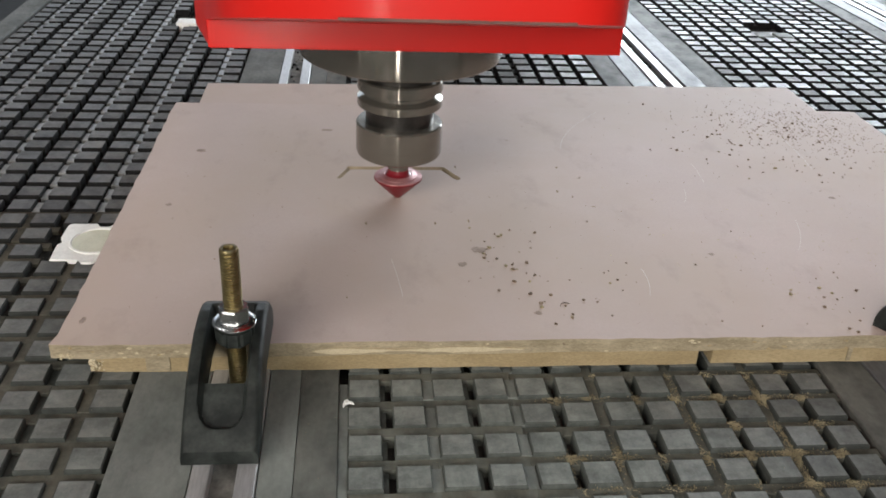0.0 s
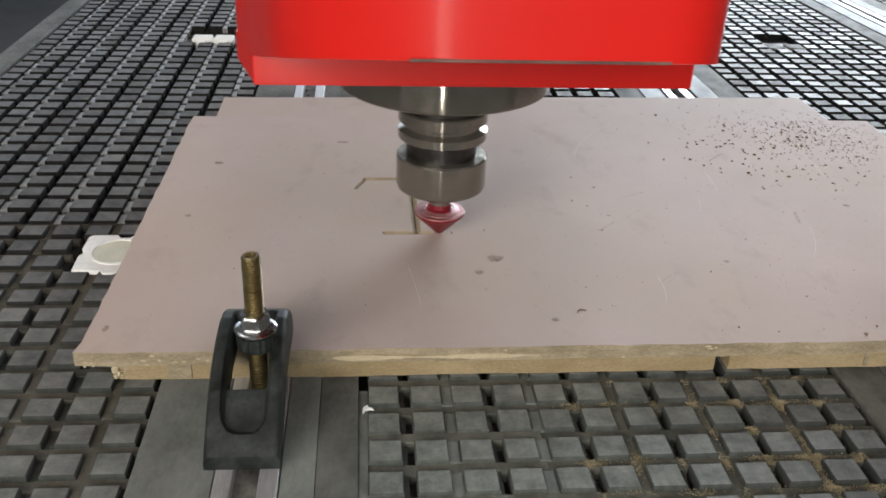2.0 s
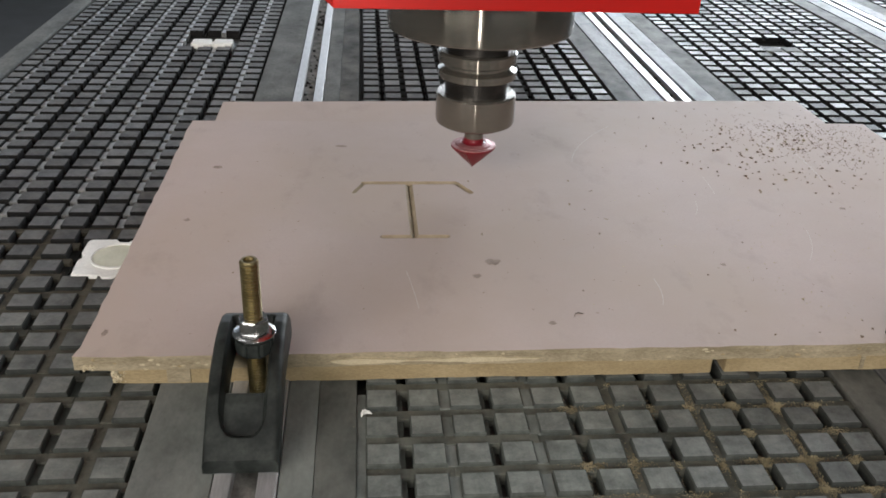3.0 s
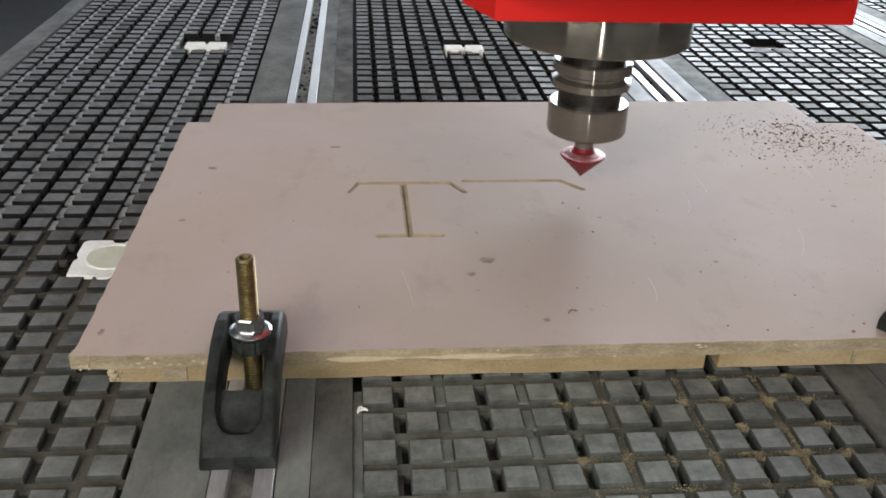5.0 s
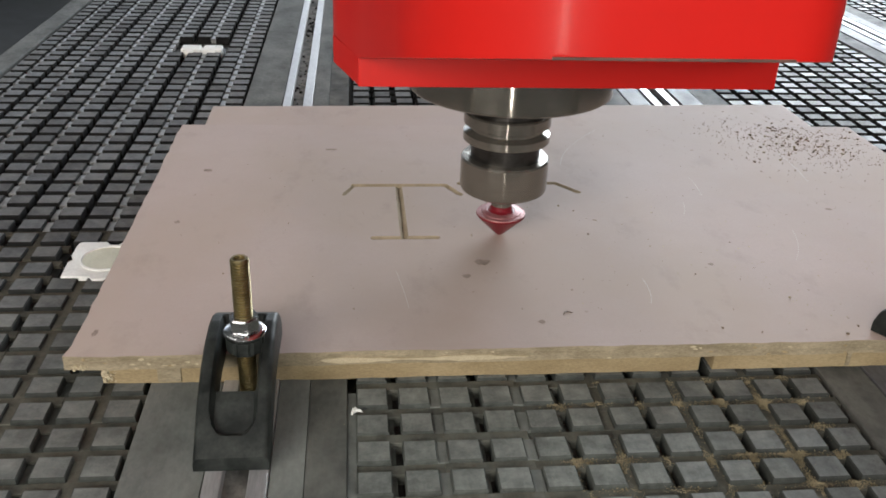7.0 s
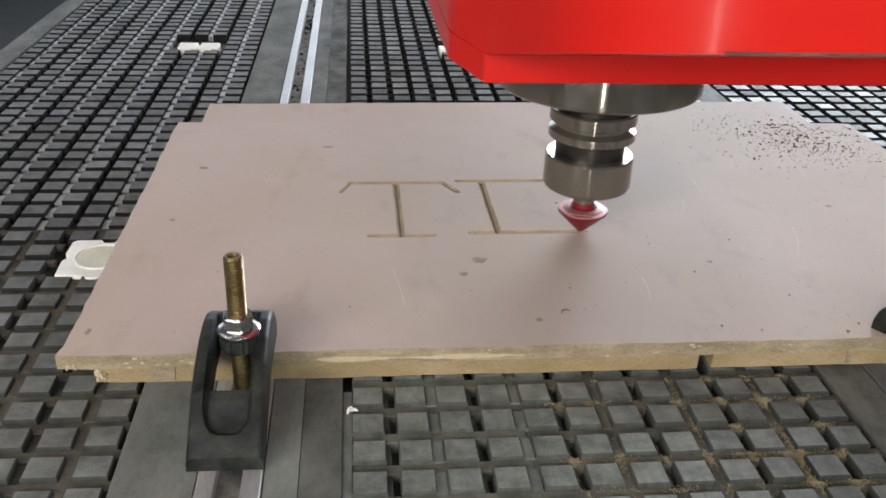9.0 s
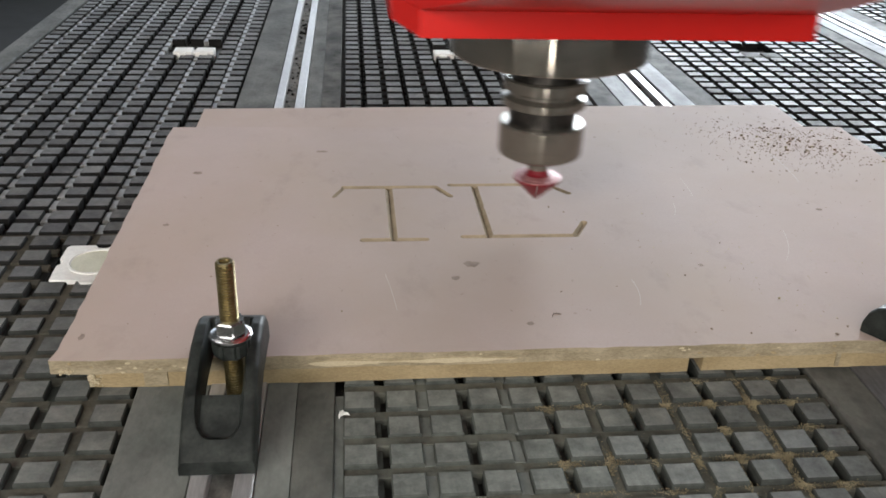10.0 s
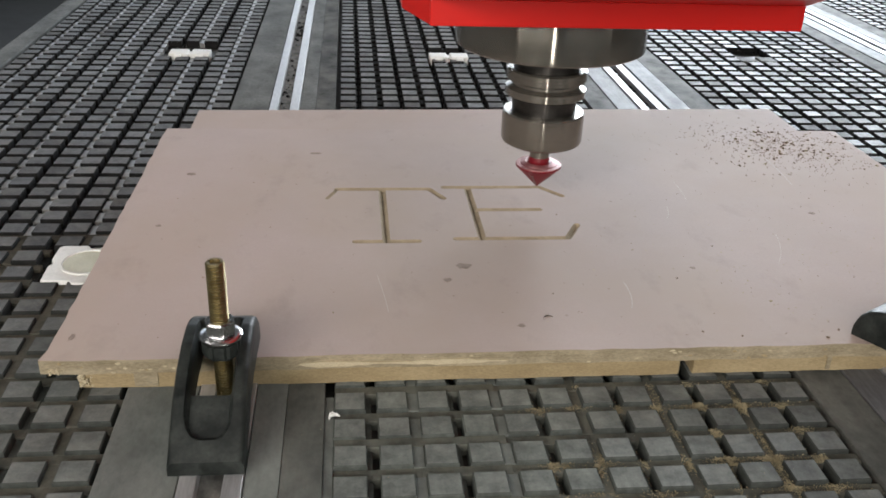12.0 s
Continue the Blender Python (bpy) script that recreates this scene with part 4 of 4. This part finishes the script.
for i in range(1300):
    if i < 1000:
        x, y = frng.gauss(0.450, 0.045), frng.gauss(0.470, 0.046)
    elif i < 1150:
        x, y = frng.uniform(0.10, 0.52), frng.uniform(0.105, 0.5)
    else:
        x, y = frng.uniform(-0.165, 0.52), frng.uniform(0.105, 0.5)
    if not (-0.165 < x < 0.52 and 0.103 < y < 0.60) or (x > 0.497 and y > 0.5):
        continue
    z = TOP if y < 0.507 else LOW
    s = frng.choice((0.00018, 0.00025, 0.00035, 0.0005)) * (1.0 if i < 1000 else 0.6)
    k = len(grain_v)
    w, d = s * frng.uniform(0.8, 1.8), s * frng.uniform(0.8, 1.8)
    grain_v += [(x - w, y - d, z), (x + w, y - d, z), (x + w, y + d, z), (x - w, y + d, z), (x, y, z + s)]
    grain_f += [(k, k + 1, k + 4), (k + 1, k + 2, k + 4), (k + 2, k + 3, k + 4), (k + 3, k, k + 4)]
me = bpy.data.meshes.new("wood_dust")
me.from_pydata(grain_v, [], grain_f)
me.materials.append(M_CHIP)
tagged(new("wood_dust", me), "fine brown wood dust strewn over the laminated boards", "wood dust", kind="stuff")
# pale crumbs of fibre on the near part of the board
pale_v, pale_f = [], []
for i in range(150):
    x, y = frng.gauss(0.33, 0.09), frng.gauss(0.20, 0.06)
    if not (0.12 < x < 0.515 and 0.104 < y < 0.36):
        continue
    s, k = frng.choice((0.0002, 0.0003, 0.0004)), len(pale_v)
    w, d = s * frng.uniform(0.7, 1.6), s * frng.uniform(0.7, 1.6)
    pale_v += [(x - w, y - d, TOP), (x + w, y - d, TOP), (x + w, y + d, TOP), (x - w, y + d, TOP), (x, y, TOP + s)]
    pale_f += [(k, k + 1, k + 4), (k + 1, k + 2, k + 4), (k + 2, k + 3, k + 4), (k + 3, k, k + 4)]
me = bpy.data.meshes.new("fibre_crumbs")
me.from_pydata(pale_v, [], pale_f)
me.materials.append(M_PALE)
tagged(new("fibre_crumbs", me), "tiny pale fibre crumbs strewn over the engraved board", "wood dust", kind="stuff")

# ---- table blocks ----
def block_verts(x, y, w, d, z0, z1, c):
    o = [(x, y), (x + w, y), (x + w, y + d), (x, y + d)]
    i = [(x + c, y + c), (x + w - c, y + c), (x + w - c, y + d - c), (x + c, y + d - c)]
    return [(a, b, z0) for a, b in o] + [(a, b, z1 - c) for a, b in o] + [(a, b, z1) for a, b in i]


BLOCK_FACES = [(0, 1, 5, 4), (1, 2, 6, 5), (2, 3, 7, 6), (3, 0, 4, 7), (4, 5, 9, 8), (5, 6, 10, 9), (6, 7, 11, 10), (7, 4, 8, 11), (8, 9, 10, 11)]
rng = random.Random(11)
BED = bpy.data.objects["table_bed"]
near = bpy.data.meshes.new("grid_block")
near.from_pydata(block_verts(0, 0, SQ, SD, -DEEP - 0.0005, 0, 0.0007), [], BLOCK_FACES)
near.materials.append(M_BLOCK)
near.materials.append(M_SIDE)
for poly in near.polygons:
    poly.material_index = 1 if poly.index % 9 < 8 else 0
far_v, far_f, web_v, web_f, rod_v, rod_f, dust_v, dust_f, strip_v, strip_f, chan_v, chan_f = [], [], [], [], [], [], [], [], [], [], [], []
count = 0
GAP, GAPY = P - SQ, P - SD


def socket(x, y):
    return any(abs(x - hx) < hw and abs(y - hy) < hd for hx, hy, hw, hd in SOCKETS)


def add_block(vs, fs, *args):
    k = len(vs)
    vs += block_verts(*args)
    fs += [tuple(k + q for q in f) for f in BLOCK_FACES]


for zx, phase, first in ZONES:
    wide = 12 * P - GAP
    for r in range(int(YN / P) + 1, int(YF / P) - 1):
        y = phase + r * P
        if not (0.13 < y < 0.55 and zx > -0.1 and zx < 0.3):
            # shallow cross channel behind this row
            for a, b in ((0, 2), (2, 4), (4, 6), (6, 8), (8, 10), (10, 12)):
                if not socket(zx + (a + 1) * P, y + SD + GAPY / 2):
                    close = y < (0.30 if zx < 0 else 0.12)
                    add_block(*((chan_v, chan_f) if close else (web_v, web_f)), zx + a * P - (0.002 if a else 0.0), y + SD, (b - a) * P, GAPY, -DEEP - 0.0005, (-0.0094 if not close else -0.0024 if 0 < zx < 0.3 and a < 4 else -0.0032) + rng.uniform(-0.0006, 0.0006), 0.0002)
        for c in range(12):
            x = zx + c * P
            if socket(x + SQ / 2, y + SD / 2):
                continue
            if -0.15 < x < 0.49 and 0.115 < y < 0.57:
                continue
            if c % 2 != first and c < 11:
                filled = 0.0 < zx < 0.3 and y < 0.12 and c < 5
                close = y < (0.30 if zx < 0 else 0.12)
                low = -0.0022 if filled else -0.0028 if zx < 0 else -0.0034 if close else -0.0050
                add_block(*((strip_v, strip_f) if filled else (chan_v, chan_f) if close else (rod_v, rod_f) if zx < 0 else (web_v, web_f)), x + SQ, y, GAP, SD, -DEEP - 0.0005, low + rng.uniform(-0.0004, 0.0004), 0.0002)
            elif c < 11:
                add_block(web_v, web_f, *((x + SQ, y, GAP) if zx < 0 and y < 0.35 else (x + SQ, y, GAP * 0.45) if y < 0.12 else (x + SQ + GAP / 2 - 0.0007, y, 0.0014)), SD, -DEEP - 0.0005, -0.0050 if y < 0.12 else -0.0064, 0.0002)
            if zx < 0.3 and -0.06 < y < 0.30 and x > -0.33 and count < 300:
                ob = new("grid_block", near)
                ob.parent = BED
                ob.location = (x + rng.uniform(-0.0004, 0.0004), y + rng.uniform(-0.0004, 0.0004), rng.uniform(-0.0004, 0.0001))
                ob.rotation_euler = (rng.uniform(-0.006, 0.006), rng.uniform(-0.006, 0.006), rng.uniform(-0.008, 0.008))
                count += 1
            else:
                k0 = len(far_v)
                add_block(far_v, far_f, x + rng.uniform(-0.0004, 0.0004), y + rng.uniform(-0.0004, 0.0004), SQ - 0.0003, SD - 0.0003, -DEEP - 0.0005, rng.uniform(-0.0004, 0.0001), 0.0004)
                tx, ty = rng.gauss(0, 0.006), rng.gauss(0, 0.006)
                for m in range(k0, len(far_v)):
                    vx, vy, vz = far_v[m]
                    far_v[m] = (vx, vy, vz + (vx - x - SQ / 2) * tx + (vy - y - SD / 2) * ty)
add_block(strip_v, strip_f, -0.0044, YN, 0.0054, 0.29, -DEEP - 0.0005, -0.0016, 0.0002)
# saw dust caught in the channels in front of the board and in the slots
HEAPS = []
for i in range(120):
    c, r = rng.choice((4, 5, 6, 7, 8, 8, 9, 9, 10, 10)), rng.choice((-1, 0, 0, 1, 2, 2, 3))
    HEAPS.append((0.0012 + c * P + SQ + GAP / 2 + rng.gauss(0, 0.003), r * P + SD + GAPY / 2 + rng.gauss(0, 0.003), rng.uniform(0.001, 0.010), rng.random() < 0.5))
for i in range(20000):
    lane = rng.random()
    if lane < 0.88:
        hx, hy, wide, along = rng.choice(HEAPS)
        x, y = (hx + rng.gauss(0, wide), hy + rng.gauss(0, 0.0016)) if along else (hx + rng.gauss(0, 0.0014), hy + rng.gauss(0, wide))
        u, v = (x - 0.0012) % P, y % P
        if (u < SQ and v < SD) or y > 0.097:
            continue
        c = int((x - 0.0012) / P)
        z = -0.0031 if v >= SD else ((-0.0022 if c < 5 else -0.0034) if c % 2 else -0.0050 if u < SQ + GAP * 0.45 else -DEEP)
        z += rng.random() ** 2 * 0.0012
    elif lane < 0.92:
        x, y, z = rng.uniform(-0.36, -0.125), rng.uniform(-0.05, 0.3), 0.0
    elif lane < 0.96:
        x, y, z = rng.uniform(-0.12, 0.3), rng.uniform(-0.05, 0.095), 0.0
    else:
        x, y, z = rng.uniform(-0.0690, -0.0565), rng.uniform(0.6, 1.6), -0.0052
    s = rng.choice((0.0001, 0.00014, 0.00018, 0.00022, 0.0003, 0.0004)) * (0.4 if z == 0.0 else 1.0)
    add_block(dust_v, dust_f, x, y, s * rng.uniform(0.8, 2.0), s * rng.uniform(0.8, 2.0), z, z + s * 0.8, s * 0.3)
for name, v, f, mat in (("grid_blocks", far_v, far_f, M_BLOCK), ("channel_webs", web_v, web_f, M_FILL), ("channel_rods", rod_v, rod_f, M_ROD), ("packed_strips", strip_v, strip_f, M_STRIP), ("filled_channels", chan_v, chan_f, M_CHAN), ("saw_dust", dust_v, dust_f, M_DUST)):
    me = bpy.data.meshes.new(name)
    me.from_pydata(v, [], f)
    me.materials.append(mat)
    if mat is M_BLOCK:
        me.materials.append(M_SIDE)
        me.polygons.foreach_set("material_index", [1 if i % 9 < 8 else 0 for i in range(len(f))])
    ob = new(name, me)
    ob.parent = BED
    ob["kind"] = "stuff"


def motions():
    walk(SPINDLE, [(t, pose(x, y, TOP + z)) for t, x, y, z in TIPS])
    walk(BIT, [(k / 10, pose(0, 0, 0, 0, 0, 80 * k)) for k in range(121)])
    for ob, t, w in SLIVERS:
        x, y = ob.location.x, ob.location.y
        flat, sunk = pose(x, y, TOP), pose(x, y, TOP - 0.0062)
        walk(ob, [(0.0, flat), (max(0.034, t - 0.034), flat), (max(0.1, t + 0.034), sunk), (12.0, sunk)])
    for ob, size, rows in CHIPS:
        turn = math.degrees(ob.rotation_euler.z)
        walk(ob, [(t, pose(x, y, level(x, y, size), 0, 0, turn)) for t, x, y in rows])


motions()
